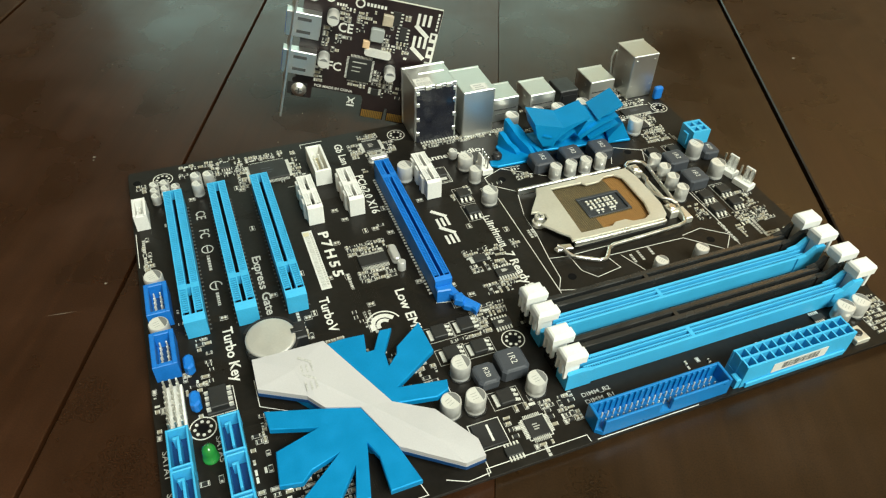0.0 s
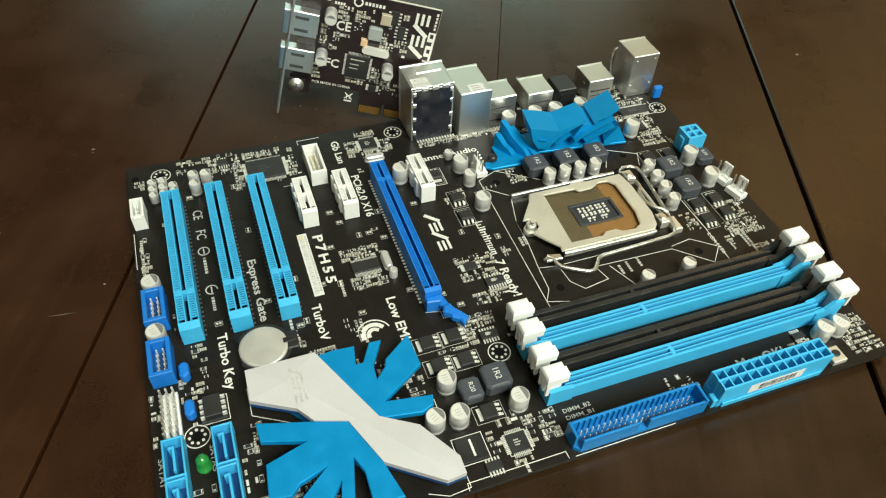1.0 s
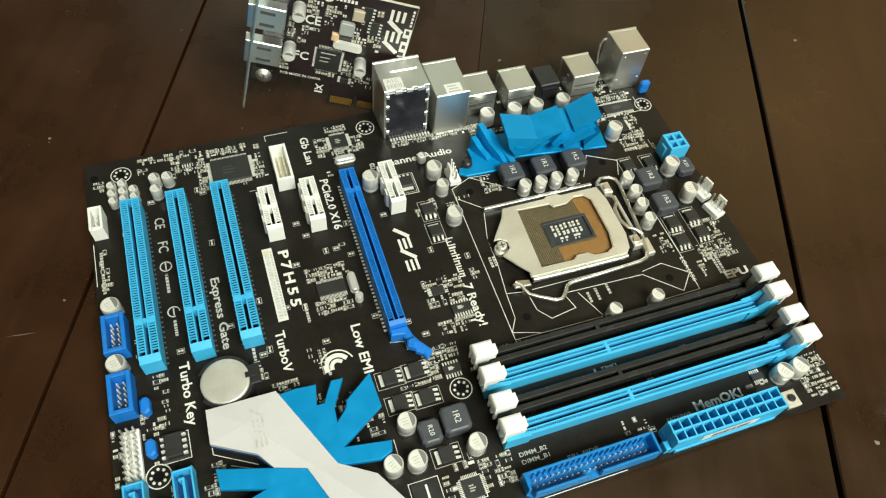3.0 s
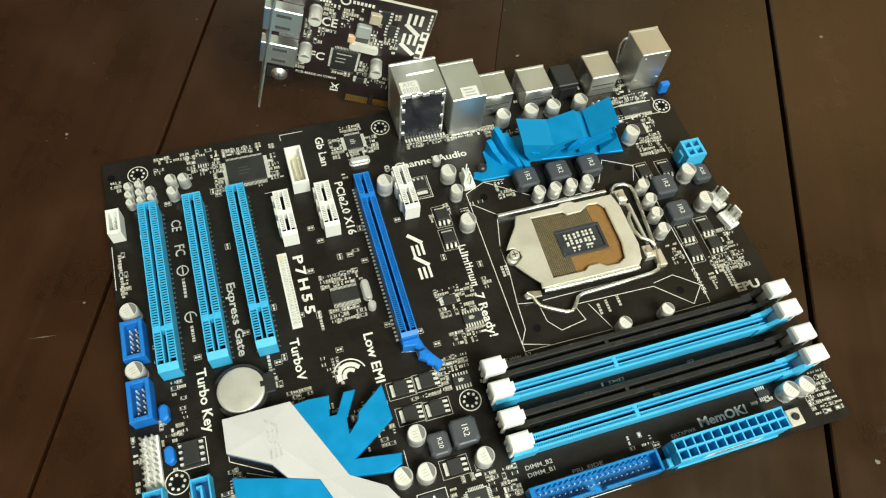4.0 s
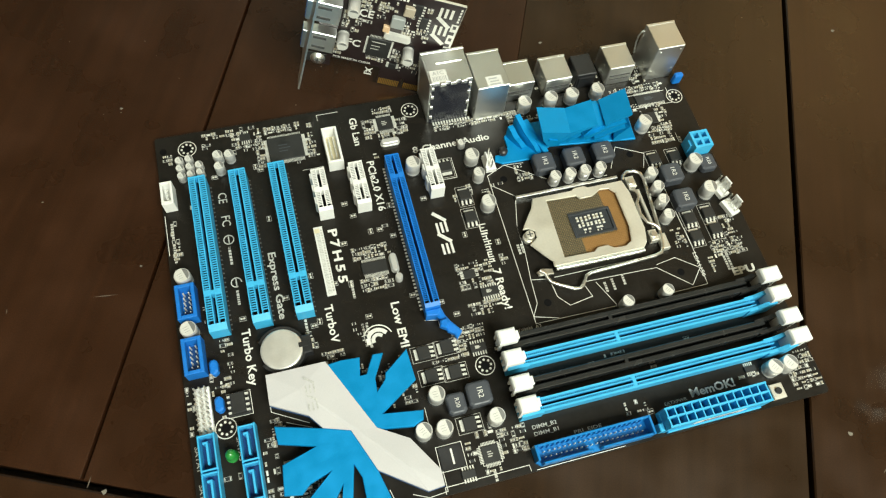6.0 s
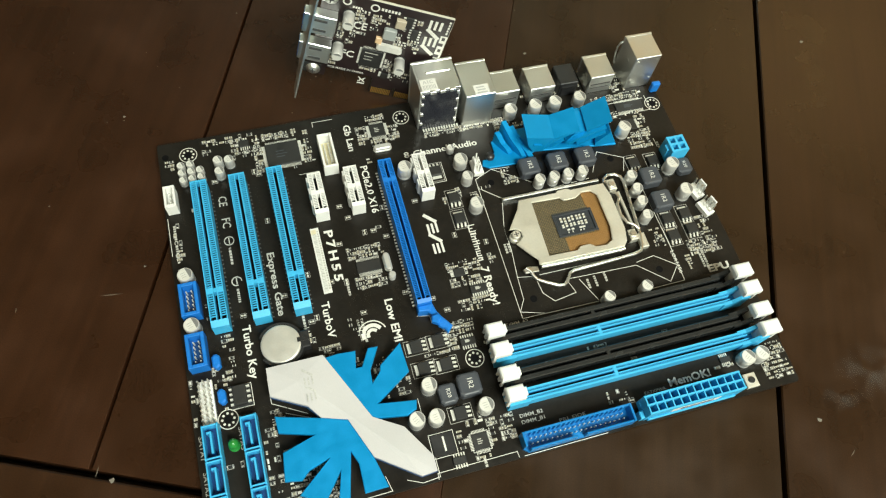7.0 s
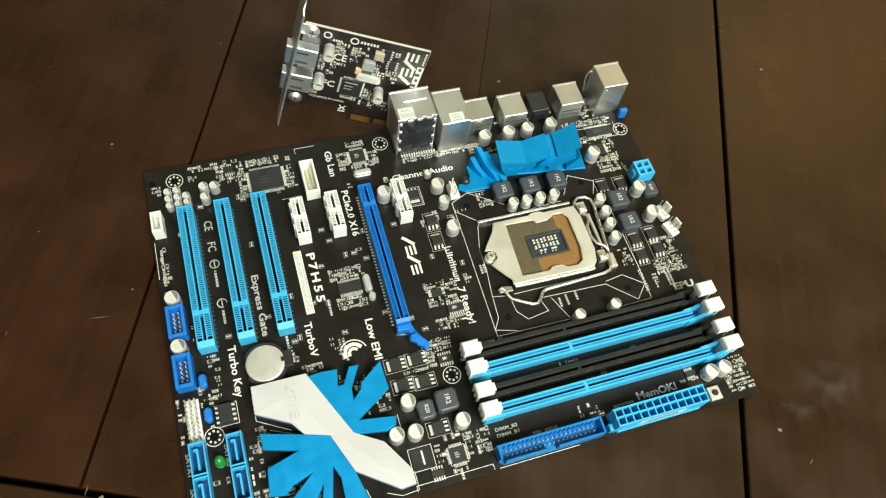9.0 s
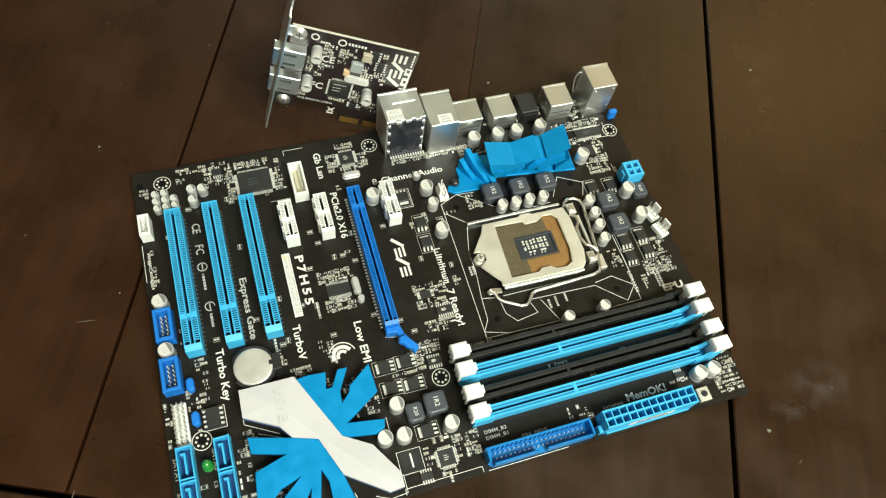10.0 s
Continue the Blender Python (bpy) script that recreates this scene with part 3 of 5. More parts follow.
part("printed_barcode", bars, INK, st)
bt = part("memory_button", Shape().box(-3.5, -3.7, 0.1, 3.5, 3.7, 2.6, c=0.3), SOCKET, board, "small steel push button", 260.9, -202.4)
part("plunger", Shape().cyl(0, 0, 2.6, 3.6, 1.7, 16, c=0.2), BLACK, bt)
# processor power
p4 = Shape().box(-5.4, -5.4, 0.2, 5.4, 5.4, 6)
for a, b in ((-5.4, -3.9), (-0.75, 0.75), (3.9, 5.4)):
    p4.box(a, -5.4, 6, b, 5.4, 12.6)
    p4.box(-5.38, a + 0.02, 6, 5.38, b - 0.02, 12.58)
p4.box(-6.6, -2, 3, -5.4, 2, 10, c=0.2)
q = part("power_connector", p4, SKYBLUE, board, "light blue four way power connector", 277.4, -61.5)
for cx in (-2.35, 2.35):
    for cy in (-2.35, 2.35):
        part("contact_well", Shape().box(cx - 1.5, cy - 1.5, 5.8, cx + 1.5, cy + 1.5, 6.3, c=0.2), BLUE_SHADE, q)

# headers on the board's edge
for y in (-92, -119.8):
    o = part("panel_header", shroud(9.2, 18.0, 9.0, 1.8), MIDBLUE, board, "dark blue shrouded pin header", -9.0, y)
    part("pin_block", pin_grid(2, 5, 2.54, 2, 6.6, 0.28), TIN, o)
    part("inner_floor", Shape().box(-2.25, -6.6, 2.0, 2.25, 6.6, 2.2), BLUE_SHADE, o)
o = part("front_panel_header", Shape().box(-3.4, -11, 0.1, 3.4, 11, 2.6, c=0.2), WHITE, board, "white pin header with bare pins", -8.2, -145.2)
part("pin_block", pin_grid(3, 9, 2.4, 2.5, 8.6, 0.35), CHROME, o)
o = part("audio_header", shroud(8.2, 22.6, 9.4, 1.3), WHITE, board, "white shrouded pin header", 76.4, -19.4)
part("pin_block", pin_grid(2, 5, 2.54, 2, 7.5), TIN, o)
part("inner_floor", Shape().box(-2.6, -9.5, 2.0, 2.6, 9.5, 2.3), CREAM, o)
o = part("digital_header", Shape().box(-3, -6.5, 0.2, 3, 6.5, 3).box(-3, -6.5, 3, -1.8, 6.5, 9.5, c=0.2).box(1.8, -6.5, 3, 3, 6.5, 9.5, c=0.2).box(-1.8, 5.3, 3, 1.8, 6.5, 9.5, c=0.2).box(-1.8, -6.5, 3, 1.8, -4.4, 8.5, c=0.2), WHITE, board, "white small keyed connector", -11.6, -30.5)
part("pin_block", pin_grid(1, 3, 2.54, 2, 7, 0.4), TIN, o)


def fan_header(x, y, rz):
    s = Shape().box(-4.9, -2.9, 0.2, 4.9, 2.9, 3.2, c=0.2).box(-2.6, 1.9, 3.2, 2.6, 2.9, 10.5, c=0.3)
    ob = part("fan_header", s, WHITE, board, "white four pin fan connector", x, y, rz=rz)
    part("pin_block", pin_grid(4, 1, 2.5, 3, 11, 0.35), CHROME, ob)


for x, y, rz in ((280.6, -89.6, -75), (281.6, -101.5, -75), (158.6, -45.2, 90)):
    fan_header(x, y, rz)


# storage ports, upright
def storage_port(x, y):
    s = shroud(7.6, 16.0, 8.6, 0.75, 1.4)
    s.box(-3.9, -8.5, 0.2, -3.0, -6.8, 7.8, c=0.2).box(3.0, -8.5, 0.2, 3.9, -6.8, 7.8, c=0.2)
    s.box(-3.9, 6.8, 0.2, -3.0, 8.5, 7.8, c=0.2).box(3.0, 6.8, 0.2, 3.9, 8.5, 7.8, c=0.2)
    ob = part("storage_port", s, SKYBLUE, board, "light blue upright drive port", x, y)
    part("well", Shape().box(-3.0, -7.2, 1.4, 3.0, 7.2, 1.8), BLUE_SHADE, ob)
    part("tongue", Shape().prism([(-0.5, -5.2), (0.5, -5.2), (0.5, 5.0), (-1.8, 5.0), (-1.8, 4.0), (-0.5, 4.0)], 1.8, 7.6, c=0.15), SKYBLUE, ob)
    return ob


for y in (-165.4, -182.2, -199):
    storage_port(-8.0, y)
    storage_port(9.8, y)

# small blue parts beside the headers
for x, y in ((-1, -126.5), (-0.8, -144.5)):
    part("blue_resonator", Shape().stack([[(px, py, z) for px, py in rect(-1.9 + i, -3.6 + i, 1.9 - i, 3.6 - i, 1.2)] for i, z in ((0.3, 0.5), (0, 1.2), (0, 5.0), (0.7, 5.8))]), BLUE, board, "small blue upright component", x, y)
part("blue_resonator", Shape().stack([[(px, py, z) for px, py in rect(-2.7 + i, -1.6 + i, 2.7 - i, 1.6 - i, 0.6)] for i, z in ((0.3, 0.5), (0, 1.2), (0, 7.4), (0.5, 8.2))]), BLUE, board, "small blue upright component", 286, -13.5)
led = part("indicator_lamp", Shape().lathe(0, 0, [(2.9, 0.2), (2.9, 1.2), (2.5, 1.3), (2.5, 5.0), (2.2, 6.4), (1.3, 7.4), (0.2, 7.8)], 18), GREEN, board, "green unlit indicator lamp", 1.2, -168.2)

# coin cell in its holder
hold = Shape()
for i in range(24):
    a0, a1 = math.radians(-150 + i * 12.5), math.radians(-150 + (i + 1) * 12.5)
    hold.prism([(10.3 * math.cos(a0), 10.3 * math.sin(a0)), (11.6 * math.cos(a0), 11.6 * math.sin(a0)), (11.6 * math.cos(a1), 11.6 * math.sin(a1)), (10.3 * math.cos(a1), 10.3 * math.sin(a1))], 0.3, 5.2)
hold.cyl(0, 0, 0.2, 2.6, 10.3, 32).box(9.5, -4.5, 0.2, 14.2, 4.5, 6.2, c=0.5)
hd = part("cell_holder", hold, BLACK, board, "black plastic coin cell holder", 31, -125.6)
part("clip", Shape().box(8.2, -1.2, 5.9, 13, 1.2, 6.5, c=0.1).box(12, -1.2, 1, 12.8, 1.2, 6, c=0.1), BLACK, hd)
cell = new("coin_cell", Shape().lathe(0, 0, [(9.4, 2.7), (10.0, 3.0), (10.0, 5.6), (9.7, 5.95), (8.9, 6.05), (0.5, 6.1)], 48).mesh("coin_cell", CELL))
cell.location = (31 * MM, -125.6 * MM, BZ * MM)
tagged(cell, "shiny silver coin cell seated in a black holder", "battery")


# -- rear connectors --
def can_port(x0, y0, x1, y1, h, label, face=True, name="rear_port"):
    s = Shape().prism(rect(x0, y0, x1, y1, 0.4), 0.3, h, c=0.35)
    s.box(x0 - 0.2, y1 - 1.0, 1, x1 + 0.2, y1 + 0.2, h + 0.12)
    for z in (h * 0.3, h * 0.7):
        s.box(x0 - 0.25, (y0 + y1) / 2 - 3, z - 0.5, x0, (y0 + y1) / 2 - 1.2, z + 0.5)
    ob = part(name, s, STEEL, board, label)
    t = Shape()
    if face:
        t.box(x0 + 1.5, y0 - 0.12, h * 0.5, x1 - 1.5, y0, h * 0.56).box(x0 + 2, y0 - 0.12, h * 0.3, x1 - 2, y0, h * 0.33)
        part("pressed_slot", t, INK, ob)
    return ob


LX0, LX1, LY, LH = 132.0, 155.6, -11.4, 34.2
lan = part("network_port", Shape().box(LX0, LY + 0.9, 0.3, LX0 + 1, 11, LH, c=0.2).box(LX1 - 1, LY + 0.9, 0.3, LX1, 11, LH, c=0.2).box(LX0 + 1, LY + 0.9, LH - 0.8, LX1 - 1, 11, LH, c=0.15).box(LX0 + 1, 10.2, 0.3, LX1 - 1, 11, LH - 0.8).box(LX0 - 0.3, 9.8, 0.5, LX1 + 0.3, 11.2, LH + 0.4, c=0.2), STEEL, board, "tall steel network and port tower with a black end")
part("body", Shape().box(LX0 + 1.05, LY, 0.3, LX1 - 1.05, 10, LH - 0.9, c=0.4), GLOSSBLACK, lan, "glossy black plastic tower body")
for z in (5, 14, 23, 30):
    for x in (LX0 + 0.7, LX1 - 2.3):
        part("spring_tab", Shape().prism(rect(x, LY - 0.5, x + 1.6, LY + 1.2), z, z + 2.2, c=0.2), CHROME, lan)
for x in (137.6, 143.4, 149.2):
    part("spring_tab", Shape().box(x, LY - 0.4, LH - 1.8, x + 3.2, LY + 1.2, LH + 0.3, c=0.2), CHROME, lan)
part("top_rib", Shape().box(138.6, 2, LH - 0.05, 152.6, 3.2, LH + 0.5, c=0.2), CHROME, lan)
stk = part("sticker", Shape().box(133.4, LY + 1.2, LH, 142.6, LY + 9.4, LH + 0.12), PAPER, lan, "white printed sticker")
sb = Shape()
for k in range(9):
    sb.box(134.4 + k * 0.85, LY + 2.2, LH + 0.12, 134.4 + k * 0.85 + rnd.choice((0.3, 0.5)), LY + 5.2, LH + 0.18)
part("printed_barcode", sb, FAINT, stk)
lettering("A1C", stk, FAINT, 134.8, LY + 6.2, 6.2, 2.4, z=LH + 0.08, bold=0.01)
u = can_port(158.4, -14.4, 176.6, 10.6, 28.2, "tall steel double port tower", face=False)
stk = part("sticker", Shape().box(164.2, -14.0, 28.22, 173.0, -7.2, 28.34), PAPER, u, "white printed sticker")
sb = Shape()
for k in range(3):
    sb.box(165.6 + 0.5 * (k % 2), -13.2 + k * 1.9, 28.34, 171.6 - 0.6 * k, -12.3 + k * 1.9, 28.39)
part("printed_bar", sb, FAINT, stk)
can_port(179.8, -5.8, 196.4, 10.4, 14.8, "low steel video port")
can_port(203.2, -6.4, 219.4, 10.4, 13.6, "low steel port")
part("optical_port", Shape().prism(rect(223.8, -4.5, 236, 10.4, 0.5), 0.2, 11.0, c=0.5).box(225.4, -5.2, 0.2, 234.4, -4.5, 8), BLACK, board, "black plastic optical port")
can_port(242.4, -6.6, 258.4, 10.4, 14.8, "low steel double port")
k = can_port(267.6, -8.2, 284.8, 10.2, 27.8, "tall steel double port tower", face=False)
part("spring", Shape().tube([(266.2, 9, 6), (265.0, 9.6, 15), (264.8, 9.6, 20), (266.0, 9.8, 23), (268.0, 9.9, 23.4)], 0.6), STEEL, k)
for cx, cz in ((269.6, 8), (282.6, 8), (270.2, 24.4), (282.4, 24.4)):
    part("dimple", Shape().box(cx - 0.5, -8.5, cz - 0.5, cx + 0.5, -8.18, cz + 0.5, c=0.1), CHROME, k)


# -- processor socket --
PX0, PX1, PY0, PY1 = 172.5, 224.5, -114.5, -73.5
base = part("processor_socket", Shape().prism(rect(PX0 + 4, PY0 - 1, PX1 + 1, PY1 + 1, 1), 0.2, 1.6, c=0.3), BLACK, board, "open processor socket with a nickel load plate")
part("pin_field", Shape().box(178.5, -112.5, 1.6, 221.5, -75, 2.2), SLATE, base, "dark gold contact pin field")
pf = Shape()
for i in range(42):
    for j in range(38):
        x, y = 179 + i * 1.0, -112 + j * 0.97
        if 190.2 < x < 214.4 and -101.2 < y < -85.6:
            continue
        pf.slot = 1 if (y < -101.6 and x > 193.4) or x > 211.6 else 0
        pf.prism([(x, y), (x + 0.5, y), (x + 0.66, y + 0.5), (x + 0.1, y + 0.5)], 2.2, 2.75)
part("contact_pin_bed", pf, [PINS, AMBER], base, "rows of gold contact pins", kind="stuff")
part("amber_tray", Shape().prism([(193.6, -112.4), (221.4, -112.4), (221.4, -76), (212, -76), (214.2, -101.4), (193.6, -101.4)], 2.1, 2.45), AMBER, base)
rim = Shape()
for a, b, c, d in ((190.4, -100.8, 214.4, -99.4), (190.4, -87.4, 214.4, -86.0), (190.4, -99.4, 192.0, -87.4), (212.8, -99.4, 214.4, -87.4)):
    rim.box(a, b, 2.1, c, d, 3.2, c=0.2)
part("cavity_rim", rim, CAVITY, base)
well = part("cavity", Shape().box(192.0, -99.4, 1.5, 212.8, -87.4, 2.3), CAVITY, base)
cs = Shape()
for i in range(7):
    x = 194.2 + i * 2.35 + rnd.uniform(-0.25, 0.25)
    for y, ln in ((-91.6 + rnd.uniform(-0.3, 0.3), 2.7), (-95.0 + rnd.uniform(-0.3, 0.3), rnd.choice((1.9, 2.4)))):
        cs.slot = 1
        cs.box(x + 0.05, y + 0.7, 2.3, x + 1.25, y + ln - 0.7, 2.9)
        cs.slot = 0
        cs.box(x, y, 2.3, x + 1.3, y + 0.8, 3.1, c=0.1).box(x, y + ln - 0.8, 2.3, x + 1.3, y + ln, 3.1, c=0.1)
    if i % 3:
        cs.box(x, -97.2, 2.3, x + 1.7, -96.3, 2.9, c=0.1).box(x, -98.8, 2.3, x + 0.7, -98.0, 2.9, c=0.1)
part("cavity_capacitors", cs, [TIN, TAN], well, kind="stuff")
plate = [(PX0 + 2, PY1), (PX0 - 0.5, -79), (165.6, -87.5), (163.6, -90.4), (167.0, -90.6), (169.6, -92.6), (169.6, -96.2), (167.4, -98), (164.8, -99.6), (170, -107), (173.6, -111.4), (173.2, PY0), (223.6, PY0 - 0.5), (226.4, -112), (228.4, -104), (228.4, -82), (226.6, PY1), (206.5, PY1), (204.5, PY1 + 1.3), (199, PY1 + 1.3), (197, PY1)]
hole = [(181.4, -76.6), (180.2, -110.6), (196.8, -111), (199.4, -109), (205, -109), (208, -111.2), (214.5, -111.6), (218.4, -109.4), (220.4, -101), (220.4, -80), (217.6, -76.8), (212.4, -76.4), (207.4, -79.2), (200, -79.4), (198.4, -77.2)]


def framed(outer, inner, z0, z1, c):
    """A plate with an opening; both outlines run anticlockwise from the same corner."""
    bm = bmesh.new()
    loops = []
    for pts in (outer, inner):
        vs = [bm.verts.new((x * MM, y * MM, z1 * MM)) for x, y in pts]
        loops.append([bm.edges.new((vs[i], vs[(i + 1) % len(vs)])) for i in range(len(vs))])
    bmesh.ops.triangle_fill(bm, use_beauty=True, edges=loops[0] + loops[1], normal=(0, 0, 1))
    ext = bmesh.ops.extrude_face_region(bm, geom=list(bm.faces))
    bmesh.ops.translate(bm, vec=(0, 0, (z0 - z1) * MM), verts=[g for g in ext["geom"] if isinstance(g, bmesh.types.BMVert)])
    bmesh.ops.recalc_face_normals(bm, faces=list(bm.faces))
    top = [e for e in bm.edges if len(e.link_faces) == 2 and e.calc_face_angle(0) > 0.8 and all(abs(v.co.z - z1 * MM) < 1e-7 for v in e.verts)]
    bmesh.ops.bevel(bm, geom=top, offset=c * MM, segments=2, affect="EDGES")
    me = bpy.data.meshes.new("load_plate")
    bm.to_mesh(me)
    bm.free()
    me.materials.append(SOCKET)
    return me


put("load_plate", framed(plate, hole, 4.1, 5.1, 0.35), base, label="nickel load plate with a square window")
part("plate_skirt", Shape().box(PX0 + 2, PY0 - 1.2, 1.6, PX1 - 2, PY0 - 0.2, 4.8, c=0.3), SOCKET, base)
part("plate_skirt", Shape().box(PX0 + 3, PY1 - 0.6, 1.6, PX1 + 1, PY1, 4.05), SOCKET, base)
part("front_roll", Shape().tube([(PX0 + 1.5, PY0 - 1.0, 4.3), (PX0 + 12, PY0 - 1.4, 4.3), (PX1 - 4, PY0 - 1.6, 4.3), (PX1 - 1, PY0 - 1.3, 4.3)], 1.15, 10), CHROME, base, "bright rolled edge of the load plate")
part("back_rail", Shape().box(166.5, PY1 + 3.0, 0.2, 226, PY1 + 4.6, 3.2, c=0.3), STEEL, base)
part("washer", Shape().cyl(0, 0, 0.2, 2.4, 3.4, 20, c=0.3), SOCKET, base, x=166.4, y=-94.2)
screw = Shape().cyl(0, 0, 2.4, 5.6, 2.5, 20, c=0.5)
screw.slot = 1
screw.box(-1.5, -0.3, 5.6, 1.5, 0.3, 5.64).box(-0.3, -1.5, 5.6, 0.3, 1.5, 5.65)
part("screw", screw, [SOCKET, INK], base, x=166.4, y=-94.0)
lv = Shape().tube([(240.2, -74, 3), (239.2, -84, 3), (237.8, -97, 3), (236.4, -108, 3.2), (234.8, -115.6, 3.2), (232.6, -119.0, 3.2), (228.5, -120.0, 3.2), (210, -120.8, 3.2), (191.5, -121.4, 3.2), (188.6, -122.4, 3.0), (185.6, -126.4, 2.8), (183.4, -128.2, 2.6), (180.4, -127.8, 2.6), (174, -124.4, 2.8), (169.6, -121.8, 3.0), (168.2, -119.2, 3.4), (167.6, -116.8, 4.0), (165.2, -114.6, 4.4)], 0.95, 10)
part("lever", lv, CHROME, base, "bent bright steel lever")
part("hinge_wire", Shape().tube([(240.2, -74, 3), (239.4, -70.6, 3.2), (236.4, -68.6, 3.4), (231.6, -68.4, 3.6), (228.6, -70.6, 3.8), (227.4, -73.4, 4.2)], 0.95, 10), CHROME, base)
part("hinge_wire", Shape().tube([(228.6, -79.6, 5.4), (231.6, -82, 5.6), (232.0, -85.4, 5.4), (229.6, -89, 5.2), (228.9, -96, 5.2), (230.8, -101.4, 5.2), (234.6, -103.6, 4.8), (236.6, -106.4, 4.2)], 0.9, 8), CHROME, base)
for x0, y0, x1, y1, h in ((229.2, -78.4, 234.2, -71.6, 4.6), (229.4, -112, 234.0, -105.4, 4.6), (234.2, -103.4, 236.0, -79, 1.8), (234.4, -117.4, 238.6, -108.4, 3.8)):
    part("hinge_block", Shape().box(x0, y0, 0.3, x1, y1, h, c=0.5), SOCKET, base)
for x, y in ((231.6, -75.2), (231.8, -108.6)):
    part("rivet", Shape().cyl(0, 0, 4.6, 5.5, 1.9, 14, c=0.3), CHROME, base, x=x, y=y)
part("catch", Shape().prism([(163.6, -115.0), (164.4, -117.2), (172.2, -117.6), (172.2, -114.8), (167, -113.6)], 2.6, 4.0, c=0.3), CHROME, base)
# Flat black discs stand in for the shade in these holes.
for x, y in ((164.2, -56), (165, -131), (240, -131), (240, -56)):
    part("cooler_hole", Shape().cyl(0, 0, 0, 0.08, 2.0, 16), RECESS_SHADE, board, "drilled cooler mounting hole", x, y)

# -- chipset heatsink --
white_out = [(21.6, -151.5), (38, -160.5), (43, -167.5), (55, -171.5), (63, -191.5), (82.5, -205.6), (90, -205), (90, -198), (80, -181.5), (66.5, -173.2), (49.8, -137.4), (22, -137.4)]
top_fins = [(50, -139), (66.5, -174), (83, -176.6), (88, -174.6), (89, -170.4), (70.4, -167.6), (89, -155.6), (88.2, -140.2), (76, -149.2), (75, -152.4), (70.4, -157), (70.8, -150.4), (77, -139.4), (72, -139.2), (67.2, -147.8), (64.2, -147.8), (65.8, -139), (57, -138.4)]
low_fins = [(22, -161.5), (22.4, -169.6), (38.6, -174.6), (22.8, -179), (21.4, -192), (29, -193.4), (33, -189.8), (43.4, -186.6), (26.8, -199.6), (37.6, -205.4), (47, -193.4), (43.4, -206.2), (48.6, -206.2), (53.2, -186.4), (55.6, -192.6), (55.4, -206.2), (66.6, -206), (63, -191.5), (55, -171.5), (43, -167.5)]
core = part("chipset_heatsink", Shape().prism([(30, -150), (44, -168), (54, -186), (62, -190), (72, -180), (70, -170), (64, -156), (52, -142), (32, -141)], 1.0, 6.6), SINK, board, "blue finned chipset heatsink with a white plate")
part("fin_plate", Shape().prism(top_fins, 6.4, 9.0, c=0.35), SINK, core, "blue radiating fins")
part("fin_plate", Shape().prism(low_fins, 6.4, 9.0, c=0.35), SINK, core, "blue radiating fins")
cover = Shape().prism(white_out, 6.8, 9.3, cap=False)
# the plate's top is folded along a ridge
ridge = [(36, -148, 10.3), (58.5, -172.5, 9.8), (77, -194, 10.2)]
edge3 = [(x, y, 9.3) for x, y in white_out]
belong = (0, 0, 0, 1, 1, 2, 2, 2, 2, 1, 0, 0)
faces = []
for i in range(12):
    j = (i + 1) % 12
    faces.append((i, j, 12 + belong[i]))
    if belong[i] != belong[j]:
        faces.append((j, 12 + belong[j], 12 + belong[i]))
cover.add(edge3 + ridge, faces)
part("cover_plate", cover, SINKWHITE, core, "white faceted heatsink plate")
# Rim coloured deep blue for the shade below the plate.
part("plate_edge", Shape().prism(inset(white_out, -0.15), 5.2, 6.9), BLUE_SHADE, core)
# -- power stage heatsink --
vr = part("regulator_heatsink", Shape().prism([(166, -47), (183, -47.5), (196, -41.5), (246.5, -47.5), (247.5, -34), (245, -24), (190, -24), (178, -25), (172, -30), (172, -37), (168, -41.5), (163.6, -41), (162.4, -44.6)], 0.6, 1.8, c=0.3), SINK, board, "blue faceted heatsink with slanting fins")


def leaf(name, profile, front, back, lift=0.0, shift=0.0):
    """A fin drawn in x and z and drawn out towards the rear, where it may rise and shift."""
    a = [(x, front, z) for x, z in profile]
    b = [(x + shift, back, z + lift) for x, z in profile]
    part(name, Shape().stack([a, b]), SINK, vr)


# a low core, three folded wings over it and curved fins between them
leaf("fin_core", [(197, 1.6), (240.5, 1.6), (239.5, 9.0), (232, 14.5), (225, 15.0), (219, 15.5), (206, 11.5), (199.5, 5.0)], -36.5, -26.0)
leaf("wing", [(186.2, 21.9), (188.7, 13.0), (192.8, 6.6), (198.2, 6.0), (204.2, 15.7), (203.9, 16.3)], -44.6, -28.4, 0.7, 1.8)
leaf("wing", [(204.0, 16.2), (197.4, 6.4), (198.7, 5.2), (200.5, 8.4), (203.4, 11.4), (207.6, 14.1), (212.8, 16.5), (219.0, 19.0), (218.9, 19.9)], -44.8, -28.6, 0.8, 1.6)
leaf("wing", [(224.2, 17.4), (225.6, 16.4), (226.9, 18.6), (231.9, 19.4), (238.2, 23.0), (238.2, 24.2)], -44.8, -27.2, -0.3, 2.2)
leaf("wing_web", [(218.6, 16.4), (214.0, 8.4), (215.4, 7.2), (219.6, 11.9), (226.0, 14.0), (224.6, 15.2)], -43.2, -28.6, 0.4, 1.8)
leaf("curved_fin", [(211.0, 12.7), (206.3, 10.5), (203.0, 7.8), (204.2, 7.2), (207.3, 9.4), (211.4, 12.2)], -44.8, -39.0)
leaf("curved_fin", [(236.6, 17.6), (226.0, 15.2), (219.4, 12.3), (214.0, 8.4), (215.4, 6.8), (220.9, 10.4), (228.5, 13.8), (236.9, 16.9)], -45.2, -30.0)
